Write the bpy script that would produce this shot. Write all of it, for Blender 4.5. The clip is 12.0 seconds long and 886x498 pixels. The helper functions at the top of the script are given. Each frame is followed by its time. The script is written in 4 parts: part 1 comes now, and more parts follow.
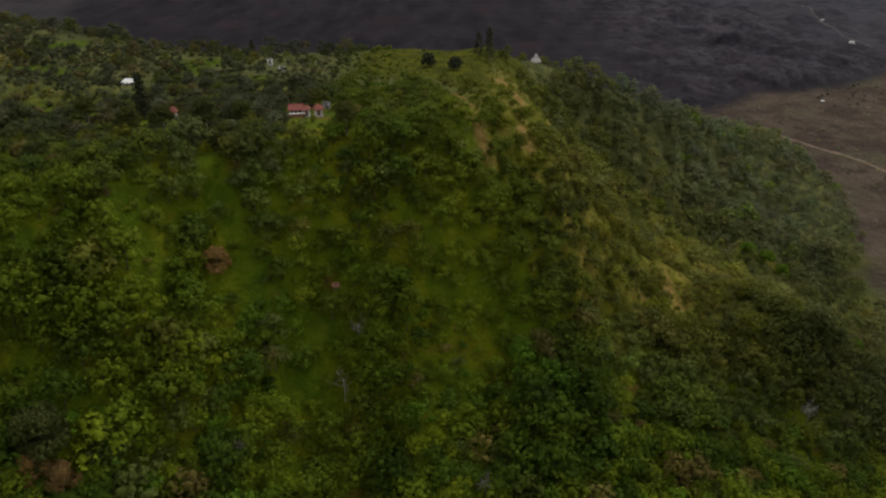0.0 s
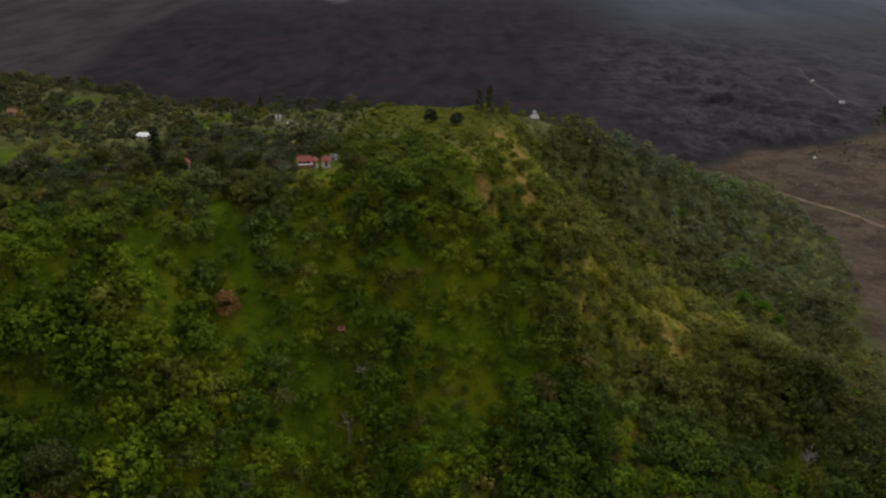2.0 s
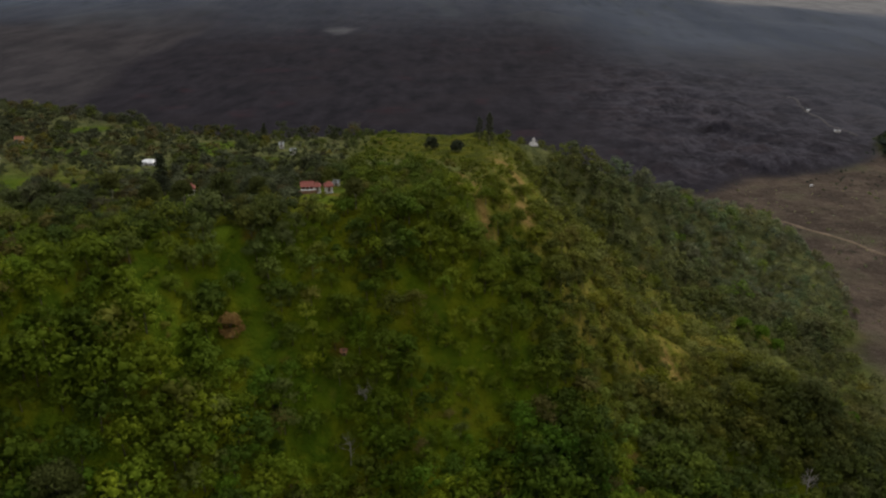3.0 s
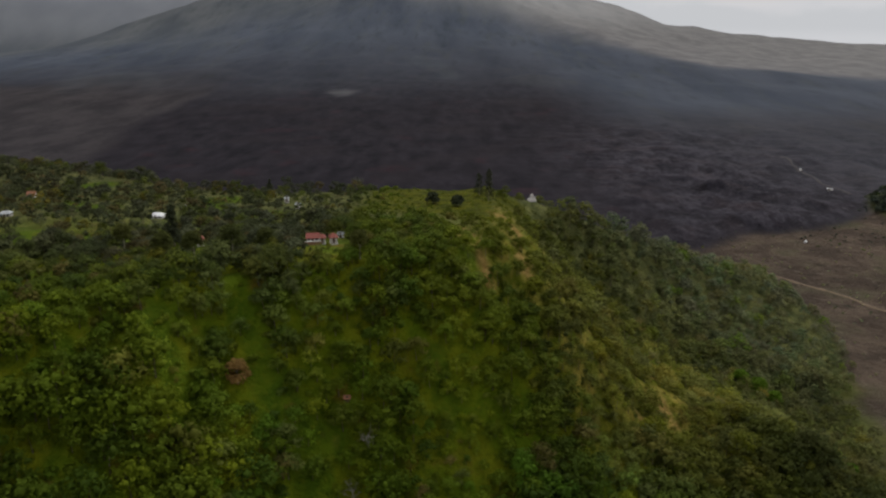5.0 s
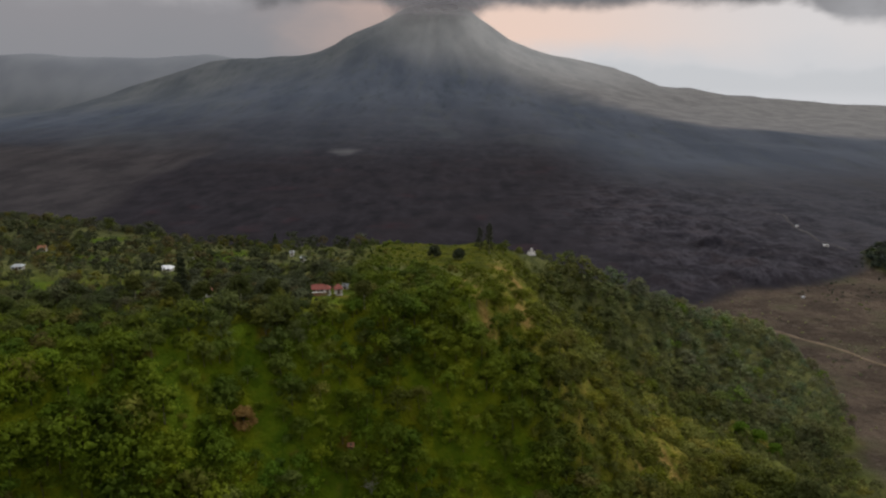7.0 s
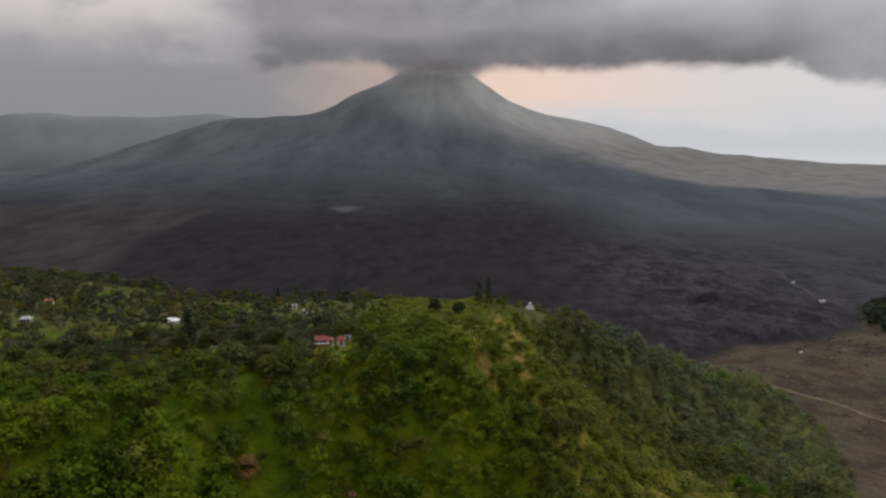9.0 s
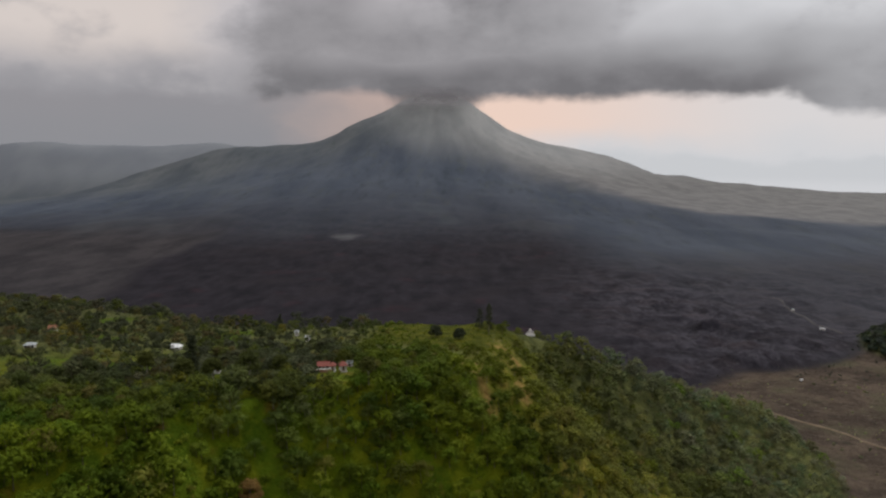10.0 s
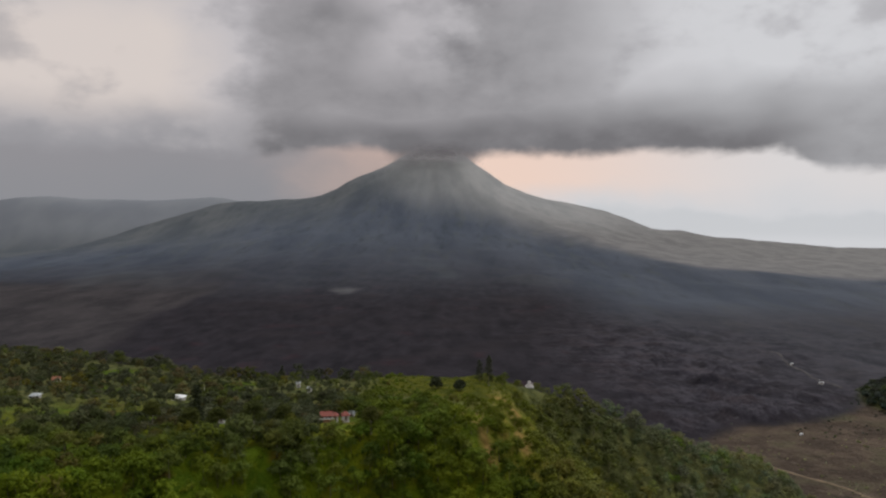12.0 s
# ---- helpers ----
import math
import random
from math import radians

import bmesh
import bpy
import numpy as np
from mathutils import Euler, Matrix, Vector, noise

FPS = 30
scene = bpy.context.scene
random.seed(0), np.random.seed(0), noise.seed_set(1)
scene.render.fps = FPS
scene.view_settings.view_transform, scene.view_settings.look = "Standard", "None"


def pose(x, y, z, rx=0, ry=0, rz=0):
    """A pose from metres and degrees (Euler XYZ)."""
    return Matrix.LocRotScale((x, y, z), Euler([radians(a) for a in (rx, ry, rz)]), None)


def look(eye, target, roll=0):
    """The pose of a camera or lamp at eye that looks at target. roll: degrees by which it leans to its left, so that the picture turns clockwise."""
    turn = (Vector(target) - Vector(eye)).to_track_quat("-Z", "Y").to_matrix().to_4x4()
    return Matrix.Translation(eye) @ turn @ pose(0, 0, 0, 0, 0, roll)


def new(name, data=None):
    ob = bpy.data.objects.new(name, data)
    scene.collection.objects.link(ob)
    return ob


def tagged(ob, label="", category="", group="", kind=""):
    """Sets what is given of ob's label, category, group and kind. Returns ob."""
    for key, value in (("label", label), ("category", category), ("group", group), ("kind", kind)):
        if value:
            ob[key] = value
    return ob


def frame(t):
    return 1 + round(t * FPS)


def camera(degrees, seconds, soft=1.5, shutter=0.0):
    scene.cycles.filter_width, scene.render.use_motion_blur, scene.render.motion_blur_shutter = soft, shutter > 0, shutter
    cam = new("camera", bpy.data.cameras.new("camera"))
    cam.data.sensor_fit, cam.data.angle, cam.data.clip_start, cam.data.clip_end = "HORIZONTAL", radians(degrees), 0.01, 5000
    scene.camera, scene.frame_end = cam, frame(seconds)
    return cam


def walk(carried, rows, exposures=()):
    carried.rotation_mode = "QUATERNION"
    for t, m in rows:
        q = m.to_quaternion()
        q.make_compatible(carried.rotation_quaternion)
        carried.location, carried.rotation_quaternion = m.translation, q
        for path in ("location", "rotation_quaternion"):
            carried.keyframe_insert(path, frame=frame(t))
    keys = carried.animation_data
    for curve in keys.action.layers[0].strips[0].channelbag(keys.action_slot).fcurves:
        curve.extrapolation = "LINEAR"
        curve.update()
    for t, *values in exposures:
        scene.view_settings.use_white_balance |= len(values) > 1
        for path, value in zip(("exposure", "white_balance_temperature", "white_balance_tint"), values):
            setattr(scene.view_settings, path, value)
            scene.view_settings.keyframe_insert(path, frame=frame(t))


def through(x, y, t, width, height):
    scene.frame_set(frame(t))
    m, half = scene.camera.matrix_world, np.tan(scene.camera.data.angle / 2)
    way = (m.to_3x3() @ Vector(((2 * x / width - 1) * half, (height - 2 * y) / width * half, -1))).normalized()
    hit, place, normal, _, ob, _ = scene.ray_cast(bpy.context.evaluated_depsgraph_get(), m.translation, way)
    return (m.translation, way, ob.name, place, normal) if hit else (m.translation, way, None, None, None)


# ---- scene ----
cam = camera(61.1, 12.0, soft=2.3)
PATH = [
    (0, (-2.766, -1.268, 200.141), (-2.78, 0.473, 199.157), -0.5),
    (0.5, (-3.027, -3.414, 200.148), (-3.041, -1.655, 199.196), -0.5),
    (1, (-3.297, -5.605, 200.163), (-3.31, -3.827, 199.247), -0.5),
    (1.5, (-3.487, -7.673, 200.151), (-3.499, -5.879, 199.268), -0.4),
    (2, (-3.707, -9.79, 200.138), (-3.72, -7.979, 199.291), -0.4),
    (2.5, (-3.901, -11.874, 200.116), (-3.913, -10.047, 199.301), -0.4),
    (3, (-4.109, -14.017, 200.08), (-4.121, -12.174, 199.303), -0.4),
    (5, (-4.888, -22.517, 199.807), (-4.897, -20.619, 199.177), -0.3),
    (5.5, (-5.054, -24.576, 199.777), (-5.063, -22.667, 199.181), -0.3),
    (6, (-5.253, -26.712, 199.764), (-5.263, -24.791, 199.208), -0.3),
    (6.5, (-5.439, -28.906, 199.769), (-5.448, -26.975, 199.248), -0.3),
    (7, (-5.585, -31.183, 199.752), (-5.594, -29.242, 199.27), -0.3),
    (9, (-6.133, -40.078, 199.858), (-6.139, -38.106, 199.525), -0.2),
    (9.5, (-6.319, -42.312, 199.871), (-6.326, -40.335, 199.574), -0.2),
    (10, (-6.552, -44.564, 199.869), (-6.558, -42.581, 199.61), -0.2),
    (10.5, (-6.787, -46.794, 199.86), (-6.791, -44.807, 199.636), -0.2),
    (11, (-7.064, -49.04, 199.837), (-7.067, -47.049, 199.648), -0.1),
    (11.5, (-7.397, -51.299, 199.828), (-7.399, -49.305, 199.679), -0.1),
    (12, (-7.767, -53.527, 199.846), (-7.768, -51.53, 199.731), -0.1),
]
walk(cam, [(t, look(eye, target, roll)) for t, eye, target, roll in PATH],
     exposures=((0.0, 0.0, 6500, 10), (2.0, 0.0, 6440, 10), (6.0, 0.04, 6370, 10), (12.0, 0.08, 6370, 10)))

# ---- world, sun ----
SUN_ELEVATION, SUN_AZIMUTH = radians(48), radians(35)   # azimuth from straight ahead (+y), to the right


def sky_world():
    world = bpy.data.worlds.new("overcast_sky")
    scene.world = world
    world.use_nodes = True
    nt = world.node_tree
    nt.nodes.clear()
    N, L = nt.nodes, nt.links

    def math_node(op, a, b=None, c=None, clamp=False):
        n = N.new("ShaderNodeMath")
        n.operation, n.use_clamp = op, clamp
        for i, v in enumerate((a, b, c)):
            if v is None:
                continue
            if isinstance(v, (int, float)):
                n.inputs[i].default_value = v
            else:
                L.new(v, n.inputs[i])
        return n.outputs[0]

    def ramp(v, lo, hi):
        n = N.new("ShaderNodeMapRange")
        n.interpolation_type = "SMOOTHSTEP"
        L.new(v, n.inputs["Value"])
        n.inputs["From Min"].default_value, n.inputs["From Max"].default_value = lo, hi
        return n.outputs["Result"]

    def mix(f, a, b):
        n = N.new("ShaderNodeMix")
        n.data_type = "RGBA"
        if isinstance(f, (int, float)):
            n.inputs[0].default_value = f
        else:
            L.new(f, n.inputs[0])
        for i, v in ((6, a), (7, b)):
            if isinstance(v, tuple):
                n.inputs[i].default_value = (*v, 1)
            else:
                L.new(v, n.inputs[i])
        return n.outputs[2]

    def cloud_noise(scale, detail, rough, stretch=2.2, shift=0.0):
        mp = N.new("ShaderNodeMapping")
        mp.inputs["Scale"].default_value = (1, 1, stretch)
        mp.inputs["Location"].default_value = (shift, shift * 0.7, shift * 0.3)
        L.new(coord.outputs["Generated"], mp.inputs["Vector"])
        n = N.new("ShaderNodeTexNoise")
        n.inputs["Scale"].default_value, n.inputs["Detail"].default_value = scale, detail
        n.inputs["Roughness"].default_value = rough
        L.new(mp.outputs[0], n.inputs["Vector"])
        return math_node("SUBTRACT", n.outputs["Fac"], 0.5)

    coord = N.new("ShaderNodeTexCoord")
    sep = N.new("ShaderNodeSeparateXYZ")
    L.new(coord.outputs["Generated"], sep.inputs[0])
    el = math_node("ARCSINE", sep.outputs["Z"])
    az = math_node("ARCTAN2", sep.outputs["X"], sep.outputs["Y"])
    big = cloud_noise(3.6, 3, 0.45)
    fine = cloud_noise(13.0, 6, 0.55, 1.7, 3.1)
    puff = cloud_noise(8.0, 4, 0.5, 1.5, 7.7)
    add = lambda v, n, k: math_node("MULTIPLY_ADD", n, k, v)  # noqa: E731
    both = lambda a, b: math_node("MULTIPLY", a, b)  # noqa: E731
    az_w = add(add(az, big, 0.16), fine, 0.10)
    el_w = add(add(el, puff, 0.06), fine, 0.03)

    # the open, hazy sky under the cloud deck: peach by the summit, paler to the right, mauve-grey to the left
    right = mix(ramp(az, 0.06, 0.46), (0.80, 0.60, 0.50), (0.66, 0.63, 0.62))
    right = mix(ramp(el_w, 0.035, -0.02), right, (0.60, 0.60, 0.61))
    right = mix(both(ramp(el_w, -0.004, -0.016), ramp(el, -0.046, -0.030)), right, (0.555, 0.56, 0.57))
    left = mix(ramp(az_w, -0.25, -0.09), (0.275, 0.264, 0.275), (0.50, 0.375, 0.33))
    left = mix(ramp(el_w, -0.02, 0.09), mix(0.6, left, (0.235, 0.245, 0.26)), left)
    band = mix(ramp(az, -0.07, 0.05), left, right)

    # the deck of stratus that sits on the summit: a dark heart, a level dark underside, paler and torn above
    pale = mix(ramp(az_w, -0.10, 0.42), (0.50, 0.475, 0.485), (0.60, 0.595, 0.605))
    cream = both(ramp(az_w, -0.24, -0.38), both(ramp(el_w, 0.07, 0.13), ramp(el_w, 0.30, 0.20)))
    pale = mix(cream, pale, (0.64, 0.57, 0.53))
    pale = mix(math_node("MULTIPLY", ramp(add(puff, fine, 0.6), 0.02, 0.22), 0.45), pale, (0.36, 0.345, 0.36))
    heart = both(ramp(az_w, -0.31, -0.20), ramp(az_w, 0.31, 0.12))
    hole = both(both(ramp(az_w, -0.13, -0.06), ramp(az_w, 0.07, 0.0)), ramp(el_w, 0.13, 0.22))
    heart = both(heart, math_node("SUBTRACT", 1.0, math_node("MULTIPLY", hole, 0.75)))
    under = both(ramp(add(el_w, big, 0.10), 0.185, 0.085), ramp(az_w, -0.31, -0.20))
    under = both(under, math_node("SUBTRACT", 1.0, math_node("MULTIPLY", ramp(az_w, 0.42, 0.52), 0.35)))
    dark = math_node("MAXIMUM", math_node("MULTIPLY", heart, 0.64), math_node("MULTIPLY", under, 0.95))
    dark = math_node("ADD", dark, math_node("MULTIPLY", math_node("ADD", fine, puff), 0.55), clamp=True)
    deck = mix(dark, pale, (0.168, 0.162, 0.168))
    edge = add(add(el, fine, 0.030), puff, 0.045)
    edge = add(edge, ramp(add(az, puff, 0.10), 0.40, 0.47), 0.027)
    on_deck = ramp(edge, 0.060, 0.078)
    fog = mix(ramp(add(el_w, big, 0.12), -0.02, 0.20), (0.255, 0.249, 0.262), (0.36, 0.345, 0.355))
    fog = mix(math_node("MULTIPLY", ramp(fine, -0.05, 0.16), 0.5), fog, (0.40, 0.38, 0.385))
    deck = mix(both(ramp(az_w, -0.20, -0.30), ramp(el_w, 0.15, 0.07)), deck, fog)
    overcast = mix(on_deck, band, deck)

    sky = N.new("ShaderNodeTexSky")
    sky.sky_type, sky.sun_disc = "NISHITA", False
    sky.sun_elevation, sky.sun_rotation = SUN_ELEVATION, SUN_AZIMUTH
    sky.air_density, sky.dust_density = 1.0, 3.0
    scaled = N.new("ShaderNodeVectorMath")
    scaled.operation = "SCALE"
    scaled.inputs["Scale"].default_value = 0.10
    L.new(sky.outputs[0], scaled.inputs[0])
    # overhead the cloud is thin and lets the bright sky through
    overhead = ramp(math_node("MULTIPLY_ADD", big, 0.2, el), 0.34, 0.9)
    zenith = mix(0.35, (1.6, 1.56, 1.5), scaled.outputs[0])
    total = mix(overhead, overcast, zenith)
    bg = N.new("ShaderNodeBackground")
    L.new(total, bg.inputs["Color"])
    bg.inputs["Strength"].default_value = 1.0
    out = N.new("ShaderNodeOutputWorld")
    L.new(bg.outputs[0], out.inputs[0])


sky_world()
sun = new("sun", bpy.data.lights.new("sun", "SUN"))
sun.data.energy, sun.data.angle, sun.data.color = 1.5, radians(14), (1.0, 0.97, 0.93)
sun.rotation_euler = (math.pi / 2 - SUN_ELEVATION, 0, math.pi - SUN_AZIMUTH)


# ---- materials ----
class Nodes:
    """A short way to wire a material."""

    def __init__(self, name):
        self.mat = bpy.data.materials.new(name)
        self.mat.use_nodes = True
        self.nt = self.mat.node_tree
        self.bsdf = self.nt.nodes["Principled BSDF"]
        self.out = self.nt.nodes["Material Output"]

    def node(self, kind, **inputs):
        n = self.nt.nodes.new(kind)
        for key, v in inputs.items():
            self.put(n.inputs[key.replace("_", " ")], v)
        return n

    def put(self, socket, v):
        if isinstance(v, bpy.types.NodeSocket):
            self.nt.links.new(v, socket)
        elif isinstance(v, tuple) and len(v) == 3 and socket.type == "RGBA":
            socket.default_value = (*v, 1)
        else:
            socket.default_value = v

    def where(self):
        return self.node("ShaderNodeNewGeometry").outputs["Position"]

    def noise(self, size, detail=4, rough=0.55, vector=None, squash=(1, 1, 1)):
        mp = self.node("ShaderNodeMapping", Vector=vector or self.where())
        mp.inputs["Scale"].default_value = tuple(s / size for s in squash)
        n = self.node("ShaderNodeTexNoise", Vector=mp.outputs[0], Scale=1.0, Detail=detail, Roughness=rough)
        return n.outputs["Fac"]

    def ramp(self, v, lo, hi, a=0.0, b=1.0):
        n = self.node("ShaderNodeMapRange", Value=v)
        n.interpolation_type = "SMOOTHSTEP"
        for key, x in (("From Min", lo), ("From Max", hi), ("To Min", a), ("To Max", b)):
            self.put(n.inputs[key], x)
        return n.outputs["Result"]

    def mix(self, f, a, b, how="MIX"):
        n = self.nt.nodes.new("ShaderNodeMix")
        n.data_type, n.blend_type = "RGBA", how
        self.put(n.inputs[0], f)
        self.put(n.inputs[6], a)
        self.put(n.inputs[7], b)
        return n.outputs[2]

    def calc(self, op, a, b=0.0):
        n = self.nt.nodes.new("ShaderNodeMath")
        n.operation = op
        self.put(n.inputs[0], a)
        self.put(n.inputs[1], b)
        return n.outputs[0]

    def bump(self, h, strength, distance):
        n = self.node("ShaderNodeBump", Height=h, Strength=strength, Distance=distance)
        return n.outputs[0]

    def finish(self, color, rough=0.8, normal=None, metal=0.0, spec=0.3):
        self.put(self.bsdf.inputs["Base Color"], color)
        self.put(self.bsdf.inputs["Roughness"], rough)
        self.put(self.bsdf.inputs["Metallic"], metal)
        self.put(self.bsdf.inputs["Specular IOR Level"], spec)
        if normal is not None:
            self.put(self.bsdf.inputs["Normal"], normal)
        return self.mat


def ground_material():
    m = Nodes("ground")
    za = m.node("ShaderNodeAttribute")
    za.attribute_name = "cover_a"
    zb = m.node("ShaderNodeAttribute")
    zb.attribute_name = "cover_b"
    zc = m.node("ShaderNodeAttribute")
    zc.attribute_name = "cover_c"
    a = m.node("ShaderNodeSeparateColor", Color=za.outputs["Color"])
    b = m.node("ShaderNodeSeparateColor", Color=zb.outputs["Color"])
    c = m.node("ShaderNodeSeparateColor", Color=zc.outputs["Color"])
    big, mid, small = m.noise(140, 5), m.noise(22, 5), m.noise(2.2, 5, 0.65)
    zd = m.node("ShaderNodeAttribute")
    zd.attribute_name = "cover_d"
    d = m.node("ShaderNodeSeparateColor", Color=zd.outputs["Color"])
    ze = m.node("ShaderNodeAttribute")
    ze.attribute_name = "cover_e"
    e = m.node("ShaderNodeSeparateColor", Color=ze.outputs["Color"])
    # lava: charcoal, with rust and pale lichen, and a grain of blocks
    lava = m.mix(m.ramp(m.noise(24, 8, 0.68, squash=(1, 0.35, 1)), 0.30, 0.70), (0.0058, 0.0052, 0.0070), (0.0175, 0.0152, 0.0190))
    lava = m.mix(m.ramp(big, 0.48, 0.66, 0, 0.5), lava, (0.016, 0.013, 0.015))
    lava = m.mix(m.ramp(m.noise(7, 5, 0.7), 0.56, 0.70, 0, 0.3), lava, (0.040, 0.037, 0.042))
    lava = m.mix(m.ramp(m.noise(75, 5, 0.6), 0.58, 0.70, 0, 0.5), lava, (0.026, 0.013, 0.016))
    # weathered flows
    old = m.mix(m.ramp(m.noise(60, 8, 0.68, squash=(1, 0.35, 1)), 0.36, 0.64), (0.0165, 0.0148, 0.0165), (0.033, 0.0292, 0.0305))
    old = m.mix(m.ramp(m.noise(150, 4, 0.6, squash=(0.7, 0.6, 1)), 0.54, 0.66, 0, 0.6), old, (0.018, 0.017, 0.018))
    old = m.mix(m.ramp(m.noise(9, 5, 0.7), 0.52, 0.72, 0, 0.35), old, (0.062, 0.055, 0.052))
    # flows and slopes that scrub has grown over, haze included in their bluish greys
    fall = (1.0, 0.22, 0.6)
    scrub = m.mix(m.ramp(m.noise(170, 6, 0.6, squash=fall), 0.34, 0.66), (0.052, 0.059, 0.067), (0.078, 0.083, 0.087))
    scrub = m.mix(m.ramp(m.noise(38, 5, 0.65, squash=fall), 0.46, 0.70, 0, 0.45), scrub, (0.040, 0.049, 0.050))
    # the same ground farther off, distance haze painted in as blue-grey
    hazy_blue = m.mix(m.ramp(m.noise(170, 6, 0.6, squash=fall), 0.34, 0.66), (0.036, 0.044, 0.059), (0.055, 0.063, 0.079))
    hazy_blue = m.mix(m.ramp(m.noise(45, 5, 0.65, squash=fall), 0.50, 0.70, 0, 0.45), hazy_blue, (0.054, 0.060, 0.058))
    hazy_blue = m.mix(m.ramp(m.noise(30, 5, 0.65, squash=fall), 0.52, 0.70, 0, 0.45), hazy_blue, (0.022, 0.030, 0.033))
    ash = m.mix(m.ramp(m.noise(120, 6, 0.6, squash=fall), 0.35, 0.65), (0.172, 0.174, 0.172), (0.215, 0.213, 0.208))
    ash = m.mix(m.ramp(m.noise(34, 5, 0.65, squash=fall), 0.50, 0.70, 0, 0.25), ash, (0.125, 0.130, 0.128))
    # the caldera's far wall, its veil of fog painted as pale grey-blue
    hazy_cliff = m.mix(m.ramp(m.noise(300, 4, 0.5), 0.35, 0.65), (0.135, 0.143, 0.158), (0.152, 0.160, 0.172))
    field = m.mix(m.ramp(m.noise(30, 6, 0.62), 0.38, 0.62), (0.038, 0.028, 0.021), (0.074, 0.055, 0.040))
    field = m.mix(m.ramp(m.noise(60, 5), 0.48, 0.62, 0, 0.7), field, (0.050, 0.048, 0.026))
    field = m.mix(m.ramp(m.noise(5, 5, 0.65), 0.54, 0.68, 0, 0.55), field, (0.105, 0.084, 0.062))
    field = m.mix(m.ramp(m.noise(9, 5, 0.65), 0.56, 0.68, 0, 0.8), field, (0.022, 0.021, 0.014))
    grass = m.mix(m.ramp(mid, 0.36, 0.62), (0.055, 0.085, 0.003), (0.100, 0.112, 0.005))
    grass = m.mix(m.ramp(m.noise(6, 5, 0.6), 0.50, 0.68, 0, 0.75), grass, (0.030, 0.050, 0.003))
    grass = m.mix(m.ramp(m.noise(15, 4), 0.58, 0.70, 0, 0.75), grass, (0.110, 0.072, 0.012))
    grass = m.mix(m.ramp(small, 0.52, 0.72, 0, 0.6), grass, (0.120, 0.125, 0.008))
    lush = m.mix(m.ramp(m.noise(9, 5, 0.6), 0.38, 0.64), (0.034, 0.060, 0.003), (0.060, 0.088, 0.004))
    lush = m.mix(m.ramp(m.noise(12, 4), 0.60, 0.70, 0, 0.8), lush, (0.078, 0.050, 0.012))
    lush = m.mix(m.ramp(small, 0.50, 0.70, 0, 0.6), lush, (0.090, 0.095, 0.006))
    crown = m.mix(m.ramp(m.noise(9, 5, 0.6), 0.38, 0.64), (0.032, 0.039, 0.003), (0.066, 0.066, 0.004))
    crown = m.mix(m.ramp(m.noise(5, 4), 0.56, 0.70, 0, 0.7), crown, (0.044, 0.056, 0.004))
    lush = m.mix(e.outputs[2], lush, crown)
    # dry grass in streaks down the steep edge
    dry = m.mix(m.ramp(m.noise(7, 5, 0.65, squash=(1.6, 0.5, 1)), 0.36, 0.64), (0.056, 0.068, 0.006), (0.180, 0.138, 0.028))
    dry = m.mix(m.ramp(m.noise(3, 4, 0.6), 0.52, 0.70, 0, 0.6), dry, (0.034, 0.046, 0.005))
    grass = m.mix(c.outputs[1], grass, dry)
    grass = m.mix(c.outputs[2], grass, lush)
    soil = m.mix(m.ramp(m.noise(4, 5, 0.6), 0.35, 0.65), (0.145, 0.092, 0.026), (0.225, 0.150, 0.048))
    color = m.mix(b.outputs[2], lava, hazy_blue)
    color = m.mix(c.outputs[0], color, old)
    # chaotic young blocks: dark blotches, paler flecks, rust
    blocks = m.mix(m.ramp(m.noise(26, 8, 0.74, squash=(1, 0.55, 1)), 0.36, 0.64), (0.013, 0.0117, 0.0155), (0.049, 0.0450, 0.054))
    blocks = m.mix(m.ramp(m.noise(55, 5, 0.6), 0.46, 0.66, 0, 0.4), blocks, (0.046, 0.034, 0.035))
    blocks = m.mix(m.ramp(m.noise(6, 5, 0.7), 0.56, 0.72, 0, 0.6), blocks, (0.092, 0.088, 0.094))
    blocks = m.mix(m.ramp(m.noise(30, 7, 0.70, squash=(1, 0.5, 1)), 0.50, 0.60, 0, 0.8), blocks, (0.0115, 0.0098, 0.0118))
    color = m.mix(e.outputs[0], color, blocks)
    # the right-hand skirts, haze and light on them painted as pale grey
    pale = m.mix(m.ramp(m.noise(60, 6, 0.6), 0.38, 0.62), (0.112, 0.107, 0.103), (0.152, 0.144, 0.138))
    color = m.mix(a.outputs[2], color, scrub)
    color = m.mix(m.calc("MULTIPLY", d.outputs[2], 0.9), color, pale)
    color = m.mix(b.outputs[0], color, ash)
    color = m.mix(d.outputs[0], color, hazy_cliff)
    color = m.mix(a.outputs[1], color, field)
    # grass of the far hilltop and flank, muted in colour for haze
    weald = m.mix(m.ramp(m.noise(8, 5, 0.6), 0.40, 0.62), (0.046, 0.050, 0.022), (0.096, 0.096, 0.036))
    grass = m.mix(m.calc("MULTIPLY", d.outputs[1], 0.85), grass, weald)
    grass = m.mix(m.calc("MULTIPLY", c.outputs[2], 1.0), grass, lush)
    color = m.mix(a.outputs[0], color, grass)
    color = m.mix(b.outputs[1], color, soil)
    relief = m.calc("ADD", m.calc("MULTIPLY", m.noise(14, 6, 0.65), 6.0), m.calc("MULTIPLY", m.noise(1.5, 5, 0.65), 0.6))
    return m.finish(color, 0.92, m.bump(relief, m.ramp(e.outputs[1], 0, 1, 0.22, 1.0), 1.0), spec=0.04)


